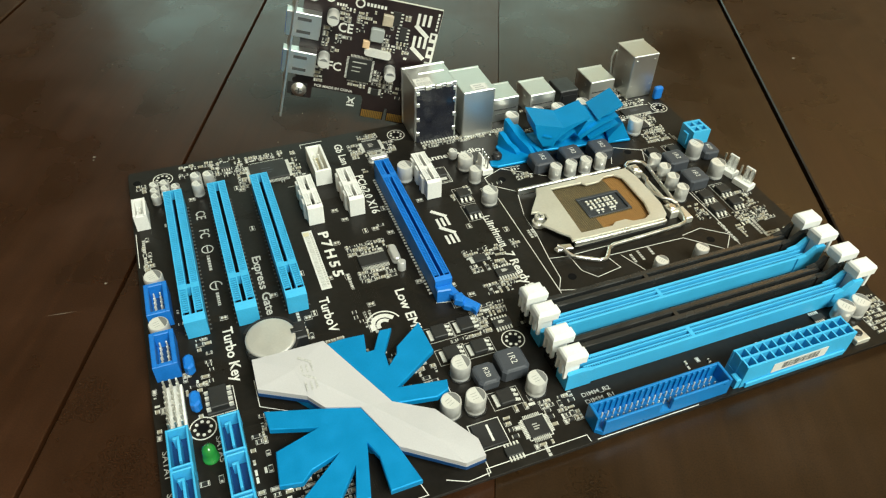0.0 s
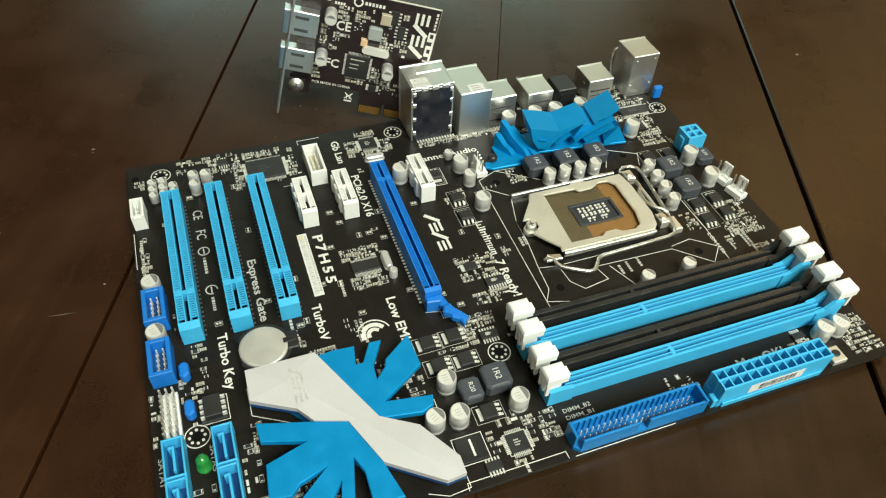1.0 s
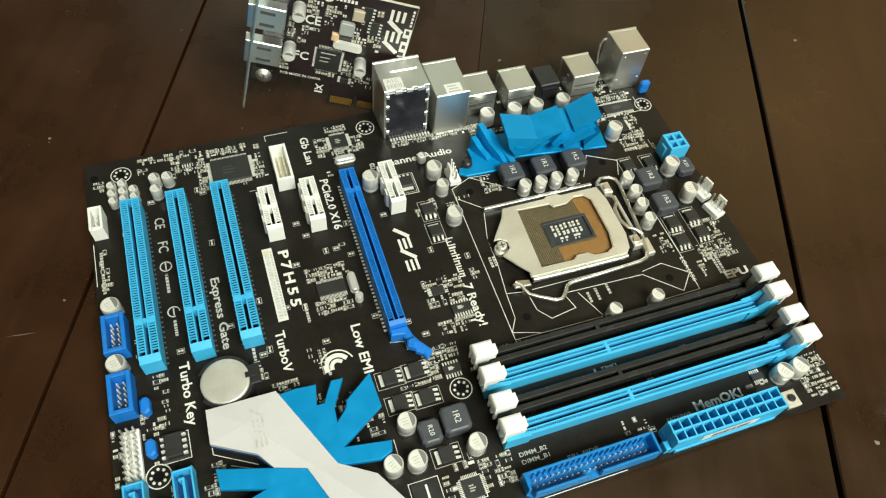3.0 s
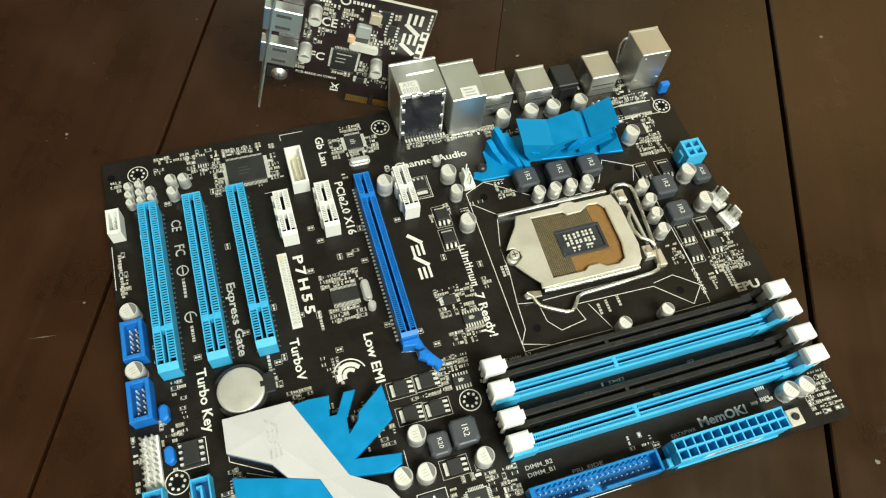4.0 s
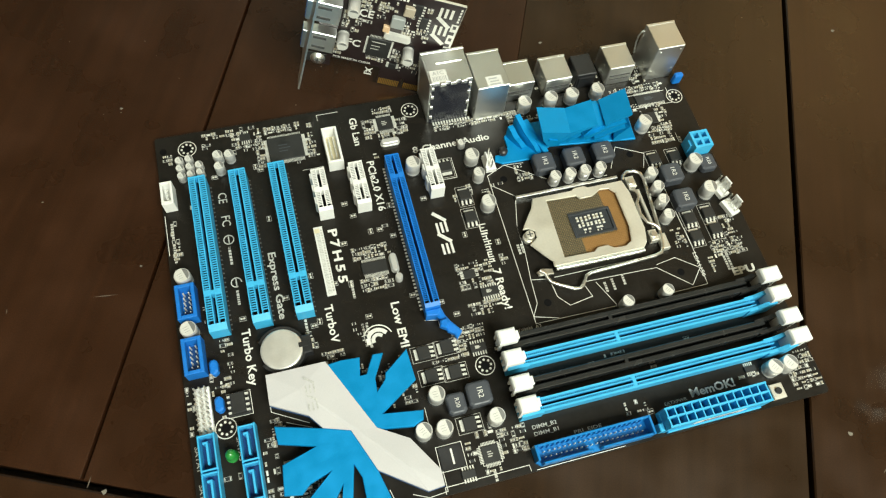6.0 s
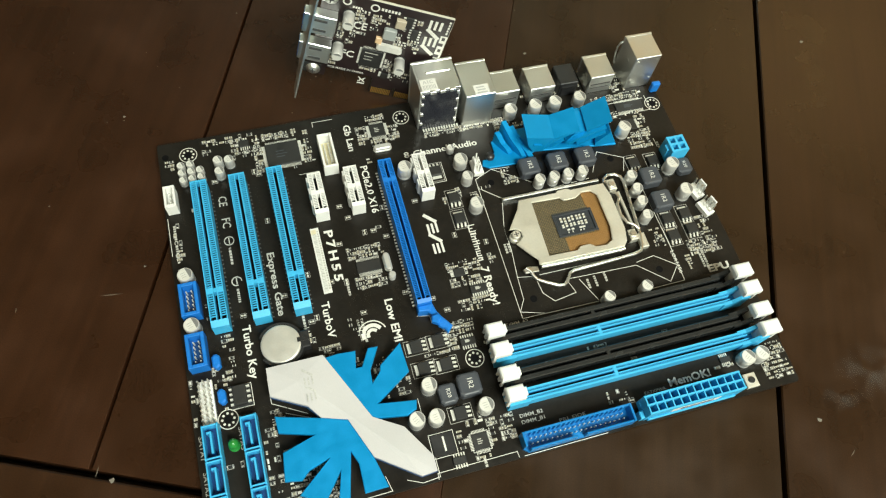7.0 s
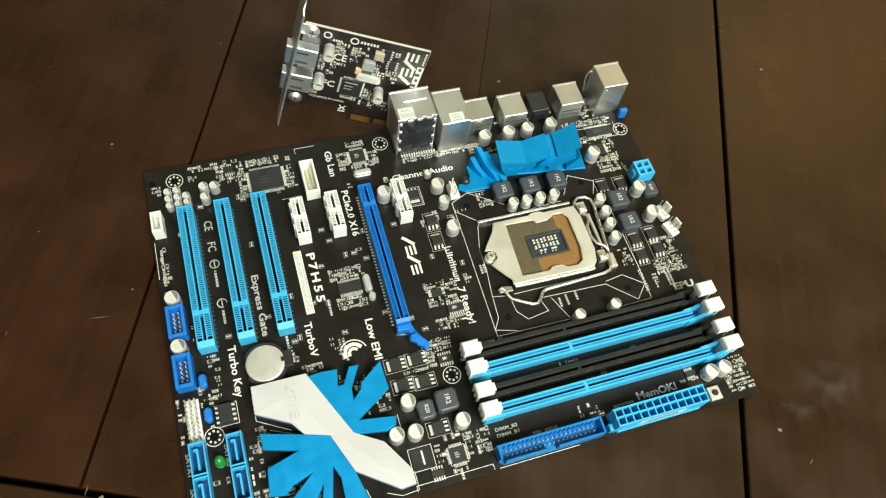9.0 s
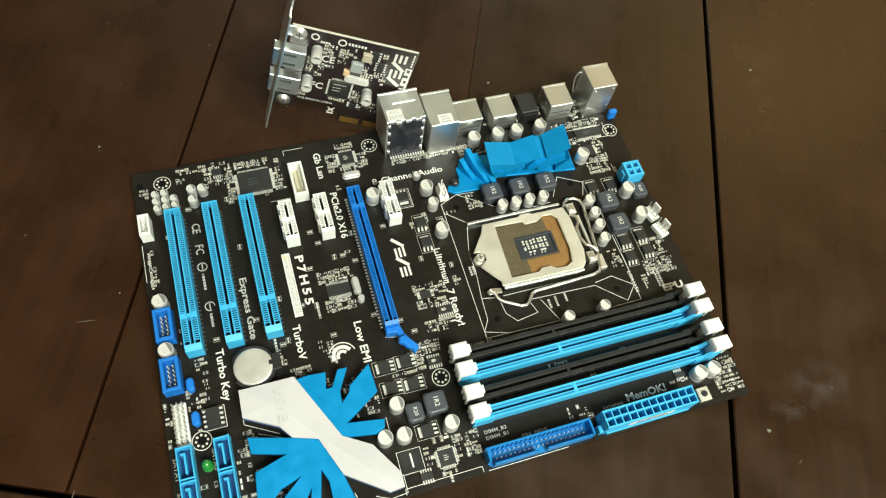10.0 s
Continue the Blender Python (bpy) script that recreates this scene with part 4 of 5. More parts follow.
leaf("curved_fin", [(237.5, 12.8), (228.5, 9.6), (221.0, 5.8), (222.0, 4.8), (229.2, 8.2), (237.8, 11.8)], -45.2, -31.0)
leaf("curved_fin", [(191.6, 13.4), (196.6, 11.6), (197.2, 12.0), (192.0, 14.2)], -45.4, -44.0)
part("end_fin", Shape().stack([[(246.4, -46.6, 1.6), (240.6, -45.4, 12.2), (232.4, -46.2, 4.6), (233, -46.2, 1.6)], [(247, -32, 1.6), (242.4, -31, 12.6), (238, -31, 5.0), (238, -31, 1.6)]]), SINK, vr)
# sails at the other end, high at the rear and swept down to the front
for x, y, ln, top in ((173.2, -29.5, 11.0, 10.5), (177.2, -27.0, 17.5, 16.5), (181.6, -29.0, 16.5, 13.0)):
    pts = []
    for k in range(8):
        q = k / 7
        pts.append((x + 0.55 * ln * q ** 1.25, y - ln * q, 2.6 + (top - 2.6) * (1 - q) ** 0.8 + 0.5 * math.sin(q * 9)))
    v = Shape()
    v.stack([[(a, b, 1.4), (a + 3.8, b + 0.9, 1.4), (a + 3.2, b + 0.9, c - 0.6), (a, b, c)] for a, b, c in pts])
    part("fin", v, SINK, vr)
pp = Shape().lathe(0, 0, [(2.7, 2.5), (2.7, 4.2), (2.2, 5.0), (0.8, 5.4)], 16)
part("push_pin", pp, BLACK, vr, "black plastic push pin", x=168.0, y=-40.4)

# -- chips --


def chip(x0, y0, x1, y1, h=1.4, leads="", pitch=0.8, name="chip", label="black square surface chip", mat=None, marks=True):
    ob = part(name, Shape().prism(rect(x0, y0, x1, y1, 0.3), 0.15, h, c=0.15), mat or CHIP, board, label)
    s = Shape()
    for side in leads:
        a, b = (y0, y1) if side in "lr" else (x0, x1)
        t = a + 0.6
        while t < b - 0.4:
            if side == "l":
                s.box(x0 - 1.8, t, 0, x0, t + pitch * 0.5, 0.5)
            if side == "r":
                s.box(x1, t, 0, x1 + 1.8, t + pitch * 0.5, 0.5)
            if side == "d":
                s.box(t, y0 - 1.8, 0, t + pitch * 0.5, y0, 0.5)
            if side == "u":
                s.box(t, y1, 0, t + pitch * 0.5, y1 + 1.8, 0.5)
            t += pitch
    if leads:
        part("lead_strip", s, TIN, ob, kind="stuff")
    m = Shape()
    w, d = x1 - x0, y1 - y0
    if w > 7 and marks:
        for k in range(3):
            m.box(x0 + w * 0.3, y1 - d * (0.4 + 0.13 * k), h, x0 + w * (0.55 + 0.08 * (k % 2)), y1 - d * (0.4 + 0.13 * k) + 0.5, h + 0.03)
        part("printed_text_block", m, SILKDIM if w < 14 else CHOKE, ob)
    return ob


chip(42.4, -18.2, 61.4, -3.4, 1.5, "lrud", 0.65)
chip(104, -10.8, 112.8, -2, 1.2, "lrud", 0.6)
chip(77, -95.0, 90, -88.4, 1.3, "ud", 0.6, marks=False)
chip(111, -200, 119, -192, 1.0, "lrud", 0.7)
part("chip_mark", Shape().line([(97.4, -189.6), (97.4, -195.8)], 0.9, 1.0), SILK, chip(91.4, -198, 102.4, -187.6, 1.0, mat=BLACK, marks=False))
chip(99.4, -204, 105.8, -200.4, 1.3, "ud", 1.27)
chip(133, -120.5, 142, -116, 1.4, "ud", 1.27)
chip(127, -109, 133, -104.5, 1.2, "lr", 1.0)
chip(119.5, -147.5, 127.5, -143.5, 1.3, "ud", 1.27)
chip(258, -39, 265, -31.5, 1.0, "lr", 0.7)
chip(257, -25, 275, -18.5, 1.1, "ud", 0.9)
chip(250, -190, 256, -187, 1.2, "ud", 1.0)
chip(28.5, -1.5, 34, 3, 1.2, "ud", 1.2)
dip = part("bios_chip", Shape().box(-3.3, -4.8, 1, 3.3, 4.8, 4.2, c=0.3), CHIP, board, "black eight pin chip in a socket", 7.4, -145.4)
pn = Shape()
for k in range(4):
    for sg in (-1, 1):
        a, b = sorted((sg * 3.2, sg * 4.9))
        pn.box(a, -4.2 + k * 2.54, 0.3, b, -3.4 + k * 2.54, 3.0)
part("pin_strip", pn, TIN, dip, kind="stuff")
part("socket", Shape().box(-5, -5.4, 0.1, 5, 5.4, 1.4, c=0.2), BLACK, dip)


def crystal(x, y, rz, mat=STEEL):
    pts = [(3.4 + 2.1 * math.cos(t), 2.1 * math.sin(t)) for t in np.linspace(-1.57, 1.57, 9)] + [(-3.4 - 2.1 * math.cos(t), -2.1 * math.sin(t)) for t in np.linspace(-1.57, 1.57, 9)]
    s = Shape().prism(pts, 0.2, 0.9).prism(inset(pts, 0.35), 0.9, 3.4, c=0.5)
    part("crystal", s, mat, board, "oval metal crystal can", x, y, rz=rz)


crystal(108.4, -19.6, 0, CAN)
crystal(93.6, -92, 90, CAN)
crystal(27.5, -187, 15)
part("speaker_can", Shape().lathe(0, 0, [(1.9, 0.2), (1.9, 4.6), (1.5, 5.0)], 16), CAN, board, "small round metal can", 94.2, -101)


fet_body = Shape().prism(rect(-3.2, -3.0, 3.2, 3.0, 0.3), 0.3, 2.3, c=0.25).mesh("transistor", CHIP)
fs = Shape()
fs.slot = 1
fs.box(-2.7, 3.0, 0.05, 2.7, 4.6, 0.5)
fs.slot = 0
for k in (-2.2, 0, 2.2):
    fs.box(k - 0.5, -5.4, 0.05, k + 0.5, -4.2, 0.5).box(k - 0.5, -4.3, 0.4, k + 0.5, -3.0, 1.3, c=0.1)
fet_tab = fs.mesh("tab", [TIN, TIN])
fet_out = Shape().line([(-4, -6.2), (4, -6.2), (4, 6), (-4, 6)], 0.2, closed=True).mesh("printed_outline", SILKDIM)
for x, y, rz in ((140, -61.5, 0), (139.6, -75, 0), (96.6, -142, 90), (108.4, -141.6, 90), (97.6, -154, 90), (109.2, -154.6, 90), (109.2, -180.4, 90), (257, -102.6, 0), (268.4, -101.6, 0), (256.2, -113.4, 0), (268.4, -111.6, 0), (252, -62.4, 0), (264.4, -63.4, 0), (134.6, -42, 180)):
    f = put("transistor", fet_body, board, x, y, 0, rz, "black flat transistor with a tinned tab")
    put("tab", fet_tab, f)
    put("printed_outline", fet_out, f)


def clutter(x0, y0, x1, y1, seed, fill=0.8, big=1.1, outline=0.55):
    """A patch of tiny chip resistors, capacitors, pads and printed outlines."""
    r = random.Random(seed)
    s = Shape()
    y = y1
    while y - 1.9 * big > y0 - 0.5:
        x = x0
        hh = r.choice((1.5, 1.7, 2.3)) * big
        while x < x1:
            if r.random() < 0.55:
                w, d = r.choice((1.5, 1.7, 2.4)) * big, hh * 0.5
            else:
                w, d = 0.85 * big, hh * 0.92
            if x + w > x1 + 0.4:
                break
            if r.random() < fill:
                cy = y - hh / 2
                a, b, c, e = x, cy - d / 2, x + w, cy + d / 2
                h = r.uniform(0.45, 0.9)
                kind = r.random()
                t = 0.26 * big
                if kind < 0.12:
                    s.slot = 2
                    s.box(a, b, 0, c, e, 0.12)
                else:
                    s.slot = 1 if kind < 0.6 else 0
                    if w > d:
                        s.box(a + t, b, 0.05, c - t, e, h)
                        s.slot = 2
                        s.box(a, b, 0, a + t, e, h + 0.03).box(c - t, b, 0, c, e, h + 0.03)
                    else:
                        s.box(a, b + t, 0.05, c, e - t, h)
                        s.slot = 2
                        s.box(a, b, 0, c, b + t, h + 0.03).box(a, e - t, 0, c, e, h + 0.03)
                if r.random() < outline:
                    s.slot = 3
                    s.line([(a - 0.3, b - 0.3), (c + 0.3, b - 0.3), (c + 0.3, e + 0.3), (a - 0.3, e + 0.3)], 0.16, closed=True)
            x += w + r.uniform(0.45, 0.9) * big
        y -= hh + r.uniform(0.3, 0.7)
    part("surface_part_patch", s, [RESIN, TAN, TIN, SILKDIM], board, "tiny tinned surface components", kind="stuff")


PATCHES = [
    (-13, -9, -8, -2, .8), (7, 2, 27, 8, .7), (8, -5, 12, 1, .8), (24, -8, 40, 8, .55), (36, -21, 41, 3, .9), (63, -20, 69, 3, .8), (42, -1, 62, 5, .8), (52, -24, 62, -20.5, .7),
    (96, -14, 102, -2, .9), (114.5, -16, 121, -4, .9), (103, 0, 114, 5, .8), (103, -17, 114, -12.4, .8), (74, -86, 94, -79, .85), (75, -105, 92, -97.2, .85),
    (124, -108, 143, -100, .85), (124, -116, 132, -109.5, .85), (134, -115, 143, -109.5, .85), (125, -129, 143, -122.4, .7), (113, -148, 118.5, -134, .8), (119, -142, 131, -133, .85), (128, -149, 132, -142, .7),
    (100, -150, 115, -147, .7), (109, -190, 120, -182, .3), (120.5, -200, 125, -186, .9), (126, -199, 134, -186, .85), (104.5, -198, 109, -188, .8), (86, -204, 92.5, -188, .2), (111, -204.6, 118, -202.6, .7),
    (243.6, -118, 250, -106, .6), (262, -129, 281, -118, .9), (273.5, -117, 282, -104, .7), (257.6, -137, 261, -126, .9), (248, -33, 257, -24, .7), (266, -46, 272, -29, .9), (256, -53, 270, -41, .9), (244, -17, 280, -11, .75), (250, -29, 272, -25.6, .7),
    (272, -206, 287, -185, .75), (246, -193, 258, -190.6, .7), (135, -18, 186, -13.4, .8), (190, -22, 246, -18, .7), (178, -24, 188, -13, .8), (259, -9, 269, 6, .6), (196.5, -6, 203, 8, .5), (219.6, -6, 224, 8, .5), (237, -8, 241.6, 8, .6),
    (-13.5, -76, -9, -41, .35), (-2.6, -50, 0.2, -30, .3), (-3, -106, 3, -86, .35), (2.5, -137, 8, -112, .45), (-4, -141, 4, -128, .5), (43.5, -128, 48, -112, .5), (-15.6, -156, -12.4, -132, .6), (-4, -152, 1.4, -146, .5),
    (14.5, -176, 20.5, -164, .4), (-3.6, -180, 4.4, -173, .4), (23, -206, 50, -176, .8), (56, -166, 90, -140, .5), (14.4, -206, 21, -178, .3), (49, -137, 62, -130, .55), (20, -164.5, 26, -156, .8), (156, -62, 166, -57, .4), (172, -59, 180, -49, .75), (181, -70, 188, -67, .6),
    (96, -30, 100, -24, .6), (56, -36, 60, -30, .5), (134, -66, 146, -55, .4), (150, -66, 155, -60, .6), (52, -62, 60, -58, .3), (148.4, -106, 153, -99, .8), (91, -73, 95, -66, .3), (66, -128, 72, -118, .2), (196, -177, 208, -174.6, .4), (180, -166, 206, -163.6, .35), (182, -196, 196, -189, .25),
]
for i, (a, b, c, d, fill) in enumerate(PATCHES):
    clutter(a, b, c, d, 100 + i, fill)

# single two-ended chips and bare pads scattered over the open board
lone = Shape()
for k, (x, y) in enumerate(((86, -71), (91, -71), (71, -75), (70, -98), (99, -111), (75, -117), (51, -89), (62, -96), (97, -76), (51, -114), (48, -115.6), (53, -133), (34, -19), (36.4, -21.4), (12, -21), (99, -58), (76, -52), (79, -60), (134, -84), (118, -58), (37, -98), (36, -52), (15, -104), (196, -196), (206, -197), (176, -167), (228, -166), (150, -92), (112, -118), (118, -126))):
    turn = k % 3 == 0
    w, d = (0.7, 1.5) if turn else (1.5, 0.7)
    lone.slot = 0
    lone.box(x - w * 0.5, y - d * 0.5, 0.05, x + w * 0.5, y + d * 0.5, 0.5)
    lone.slot = 1
    for sg in (-1, 1):
        ex, ey = (0, sg * 0.75) if turn else (sg * 0.75, 0)
        lone.box(x + ex - 0.4, y + ey - 0.4, 0, x + ex + 0.4, y + ey + 0.4, 0.52)
    lone.slot = 2
    lone.line(rect(x - w / 2 - 0.8, y - d / 2 - 0.8, x + w / 2 + 0.8, y + d / 2 + 0.8), 0.16, closed=True)
part("lone_chip_scatter", lone, [TAN, TIN, SILKDIM], board, "single tiny surface chips in printed outlines", kind="stuff")
# Painted black disc for the darkness in the corner hole.
part("corner_hole", Shape().cyl(-12.6, 0.8, 0, 0.08, 1.9, 16), RECESS_SHADE, board, "small dark drilled hole")

# pads along the back of the port towers
pads = Shape()
for k in range(14):
    pads.box(135 + k * 1.6, -13.2, 0, 135.9 + k * 1.6, -11.4, 0.4)
for k in range(10):
    pads.box(160 + k * 1.7, -15, 0, 160.8 + k * 1.7, -13, 0.4)
part("solder_pad_row", pads, TIN, board, kind="stuff")

# -- printed lines --
ln = Shape()
for pts in (
    [(156, -52), (167, -47.2), (178, -48)], [(167, -47.2), (188, -61)], [(156, -58), (167.4, -67.6), (168, -69), (222, -66)], [(156, -52), (155.6, -140.4), (205, -141)],
    [(229, -141), (251.4, -140.6), (252, -119), (251, -76)], [(167.4, -67.6), (162.6, -86), (162.4, -100), (160.4, -117), (170, -118.6)], [(160.4, -117), (159.6, -130), (155.6, -136.6), (168, -140.2)],
    [(170, -118.6), (171, -129), (176, -135), (189, -133), (186.4, -124.4), (228, -125.6)], [(228, -125.6), (243.4, -139.4), (251.2, -131), (240, -122.4), (229, -124)], [(233.4, -49.4), (226, -62.4)], [(233.4, -49.4), (248.4, -57), (244.6, -66)], [(193.4, -126), (200, -141)],
    [(173, -118.4), (224, -118.4)], [(108.8, -127), (108.8, -131), (114, -131), (114, -139), (119, -141)], [(90.6, -208.0), (90.8, -205.2), (131, -205.2), (131.2, -208.0)],
    [(90.8, -198.6), (103, -198.6), (103, -187), (90.8, -187), (90.8, -198.6)], [(110.4, -200.6), (119.6, -200.6), (119.6, -191.4), (110.4, -191.4), (110.4, -200.6)], [(2, -139.6), (13, -139.6), (13, -151), (2, -151)],
    [(27, -159), (38, -164)], [(51, -137.2), (66, -172)], [(90.6, -168), (90.6, -176)], [(246, -26.8), (279, -26.8), (279, -16)], [(253, -17.4), (277, -17.4)], [(130, -36), (130, -49), (139.4, -49), (139.4, -36)],
    [(84, 7.4), (72, 7.4), (72, 4)], [(-15.6, -39), (-15.6, -62)], [(272, -48), (272, -54)], [(54.4, -207.6), (68.2, -207.4), (66.4, -200)], [(76, -204.4), (83, -207.6), (91.6, -207.0), (91.6, -197)], [(21.0, -140), (21.0, -152.6), (37, -161.6)], [(101.6, -125.6), (108, -127), (108, -131)], [(58.4, -26.6), (69.6, -26.6)], [(134, -208.2), (178, -208.2)],
):
    ln.line(pts, 0.3)
part("printed_outline_layer", ln, SILK, board, "thin white printed outlines", kind="stuff")

# -- printed words --
DOWN = -90
lettering("Express Gate", board, SILKDIM, 32.2, -71.6, 37.0, 3.7, DOWN)
lettering("Turbo Key", board, SILK, 13.4, -109.6, 28.6, 4.0, DOWN)
lettering("TurboV", board, SILK, 54.6, -106.4, 20.2, 4.0, DOWN)
lettering("Low EMI", board, SILK, 87.0, -112.6, 24.0, 4.2, DOWN)
lettering("7 Ready!", board, SILK, 142.6, -106.8, 22.6, 4.0, DOWN)
lettering("PCIe2.0 X16", board, SILK, 93.0, -28.8, 31.6, 3.9, DOWN)
lettering("Gb Lan", board, SILK, 89.2, 1.4, 18.6, 4.0, DOWN)
lettering("8-Channel Audio", board, SILK, 119.6, -28.8, 44.6, 3.9)
lettering("EPU", board, SILK, 267.6, -139.4, 13.0, 4.0, bold=0.04)
lettering("MemOK!", board, SILK, 218.6, -194.4, 24.0, 3.9, bold=0.03)
lettering("P7H55", board, SILK, 64.4, -65.4, 31.0, 4.4, DOWN, bold=0.03, spacing=1.35)
lettering("CE", board, SILKDIM, 12.2, -31.2, 6.4, 4.4, DOWN, bold=0.01)
lettering("FC", board, SILKDIM, 12.2, -45.4, 6.0, 4.4, DOWN, bold=0.01)
lettering("DIMM_B2", board, SILKDIM, 137.6, -190.2, 12.2, 1.8, bold=0.01)
lettering("DIMM_B1", board, SILKDIM, 137.6, -193.4, 12.2, 1.8, bold=0.01)
lettering("DIMM_A2", board, SILK, 146, -142.8, 12, 1.8, bold=0.01)
lettering("PRI_EIDE", board, SILKDIM, 156.4, -197.0, 14.0, 1.6, bold=0.01)
lettering("EATXPWR", board, SILKDIM, 204.0, -195.2, 12.0, 1.5, bold=0.01)
lettering("LGA1156", board, SILK, 250.6, -122.0, 14.0, 2.0, DOWN, bold=0.01)
lettering("SATA1", board, SILKDIM, -14.8, -160, 11, 2.0, DOWN, bold=0.01)
lettering("SATA2", board, SILKDIM, -14.8, -177, 11, 2.0, DOWN, bold=0.01)
lettering("SATA5", board, SILKDIM, 3.8, -160, 11, 2.0, DOWN, bold=0.01)

# maker's mark as plain slanting strokes, and unread words as bars
def strokes_mark(parent, mat, x, y, length, height, rz, z=0.0, w=0.16):
    """A row of four slanting stroke shapes, as wide and high as the mark it stands for."""
    s = Shape()
    u, h = length / 4.3, height
    t = h * w
    for k in (0, 2):
        o = u * 1.1 * k
        s.line([(o + u * 0.05, t / 2), (o + u * 0.85, h - t / 2)], t * 1.5)
    for k in (1, 3):
        o = u * (1.1 * k)
        for v in (t / 2, h / 2, h - t / 2):
            s.line([(o + u * 0.05, v), (o + u * 0.9, v)], t)
    part("maker_mark", s, mat, parent, "maker's mark as plain strokes", x, y, z, rz, kind="stuff")


WORN = pbr("worn_print", (0.47, 0.46, 0.44), 0.4, var=0.3, scale=500)
strokes_mark(core, WORN, 38.5, -143, 16, 4.4, DOWN, 10.12)
strokes_mark(board, SILK, 120.2, -68.2, 24.6, 6.0, DOWN, 0.0, 0.21)
sm = Shape()
for i, w in enumerate((4.6, 1.0, 2.4, 2.4, 2.4, 3.4, 2.0)):
    y = -80.2 - sum((4.6, 1.0, 2.4, 2.4, 2.4, 3.4, 2.0)[:i]) - i * 0.75
    hgt = (4.0, 3.6, 2.9, 4.0, 2.9, 2.9, 2.9)[i]
    sm.line([(142.9, y), (142.6 + hgt - 0.4, y)], 0.58).line([(142.9, y - w + 0.6), (142.6 + hgt - 0.4, y - w + 0.6)], 0.58)
    if i in (0, 5):
        sm.line([(142.9, y), (142.9, y - w + 0.6)], 0.58).line([(142.9, y - w / 2 + 0.3), (144.8, y - w / 2 + 0.3)], 0.5)
    elif i != 1:
        sm.line([(142.4 + hgt - 0.5 if hgt < 3.5 else 145, y), (142.4 + hgt - 0.5 if hgt < 3.5 else 145, y - w + 0.6)], 0.58)
part("printed_word", sm, SILK, board, "white printed word drawn as strokes")
bars = Shape()
for x, y, w, n in ((13.2, -63.6, 9, 1), (13.8, -88.4, 7, 1), (69.6, -96, 9, 1), (70.4, -120, 12, 2), (-13.4, -44, 22, 1), (159, -96, 5, 2), (197, -127, 5.6, 1), (201.4, -126, 5.6, 1), (207.6, -125.4, 5.6, 1), (-14.6, -84, 11, 1), (-14.4, -113, 11, 1), (272.5, -50.5, 5, 1), (43.6, -108, 13, 1), (266, -124, 12, 2), (114, -203.6, 4, 1)):
    for k in range(n):
        yy = y
        while yy > y - w:
            sg = rnd.uniform(0.7, 1.5)
            bars.box(x + k * 2.0, yy - sg, 0, x + k * 2.0 + 1.3, yy, 0.06)
            yy -= sg + 0.4
part("printed_text_block", bars, SILKDIM, board, "small unreadable print", kind="stuff")

# round marks
for x, y, r0 in ((14.2, -59.5, 2.5), (14.6, -84.0, 2.5)):
    s = Shape()
    s.line(ring(x, y, r0, 22)[: 22 if y > -60 else 18], 0.55, closed=y > -60).line([(x, y - 1.6), (x, y + 1.6)], 0.6)
    part("round_mark", s, SILKDIM, board, "round printed approval mark")
wv = Shape()
for k, (r0, a0, a1) in enumerate(((2.5, 0.9, 3.3), (5.0, 0.7, 3.3), (7.4, 0.35, 2.9))):
    c = [(77.0 + r0 * math.cos(t), -129.8 + r0 * math.sin(t)) for t in np.linspace(a0, a1, 14)]
    wv.line(c, (1.7, 2.0, 0.6)[k])
part("wave_mark", wv, SILK, board, "white printed wave mark")

# serial label
lb = part("serial_label", Shape().box(57.2, -102, 0, 61.8, -62.4, 0.12), PAPER, board, "white paper label with printed bars")
s = Shape()
y = -63.6
while y > -101:
    w = rnd.choice((0.25, 0.4, 0.6))
    s.box(58.0, y - w, 0.12, 60.0, y, 0.16)
    y -= w + rnd.choice((0.3, 0.45))
y = -64
while y > -100:
    s.box(60.4, y - 1.2, 0.12, 61.4, y - 0.2, 0.16)
    y -= 1.5
part("printed_text_block", s, SILKDIM, lb)
part("amber_patch", Shape().box(57.4, -66, 0.12, 60.2, -63.4, 0.17), CREAM, lb)

# ---- the expansion card, standing on its edge behind the port towers ----
card = thing("expansion_card", 89.4, 31.2, 82.7, "black expansion card with a steel bracket leaning on the ports", "computer card")
EX, UP, OUT = Vector((0.93327, -0.29054, -0.21117)), Vector((0.21593, -0.01597, 0.97628)), Vector((-0.28702, -0.95673, 0.04784))
card.rotation_euler = Matrix((EX, UP, OUT)).transposed().to_euler()
outline = [(-1.5, -63.5), (9.6, -63.5), (9.6, -56.5), (36.6, -56.5), (37.8, -58.5), (37.8, -69.4), (50.8, -69.4), (51.0, -62), (52.4, -62), (52.6, -69.4), (66.5, -70.5), (66.5, -57), (70.6, -55), (70.6, 0), (0, 0), (0, -52), (-1.5, -53)]
part("circuit_board", Shape().prism(outline, -1.6, 0, c=0.1), PCB2, card, "black printed circuit board")
part("bright_edge", Shape().box(0, 0, -1.55, 70.6, 0.12, -0.05).box(70.6, -55, -1.55, 70.72, 0, -0.05), pbr("cut_edge", (0.5, 0.48, 0.4), 0.4, var=0.2), card, "pale cut edge")
g = Shape()
for x0, x1 in ((38.4, 50.4), (53, 66)):
    x = x0
    while x < x1:
        g.box(x, -69.2, 0, x + 0.78, -64.6, 0.07)
        x += 1.0
part("edge_contact", g, GOLD, card, "gold edge contacts", kind="stuff")
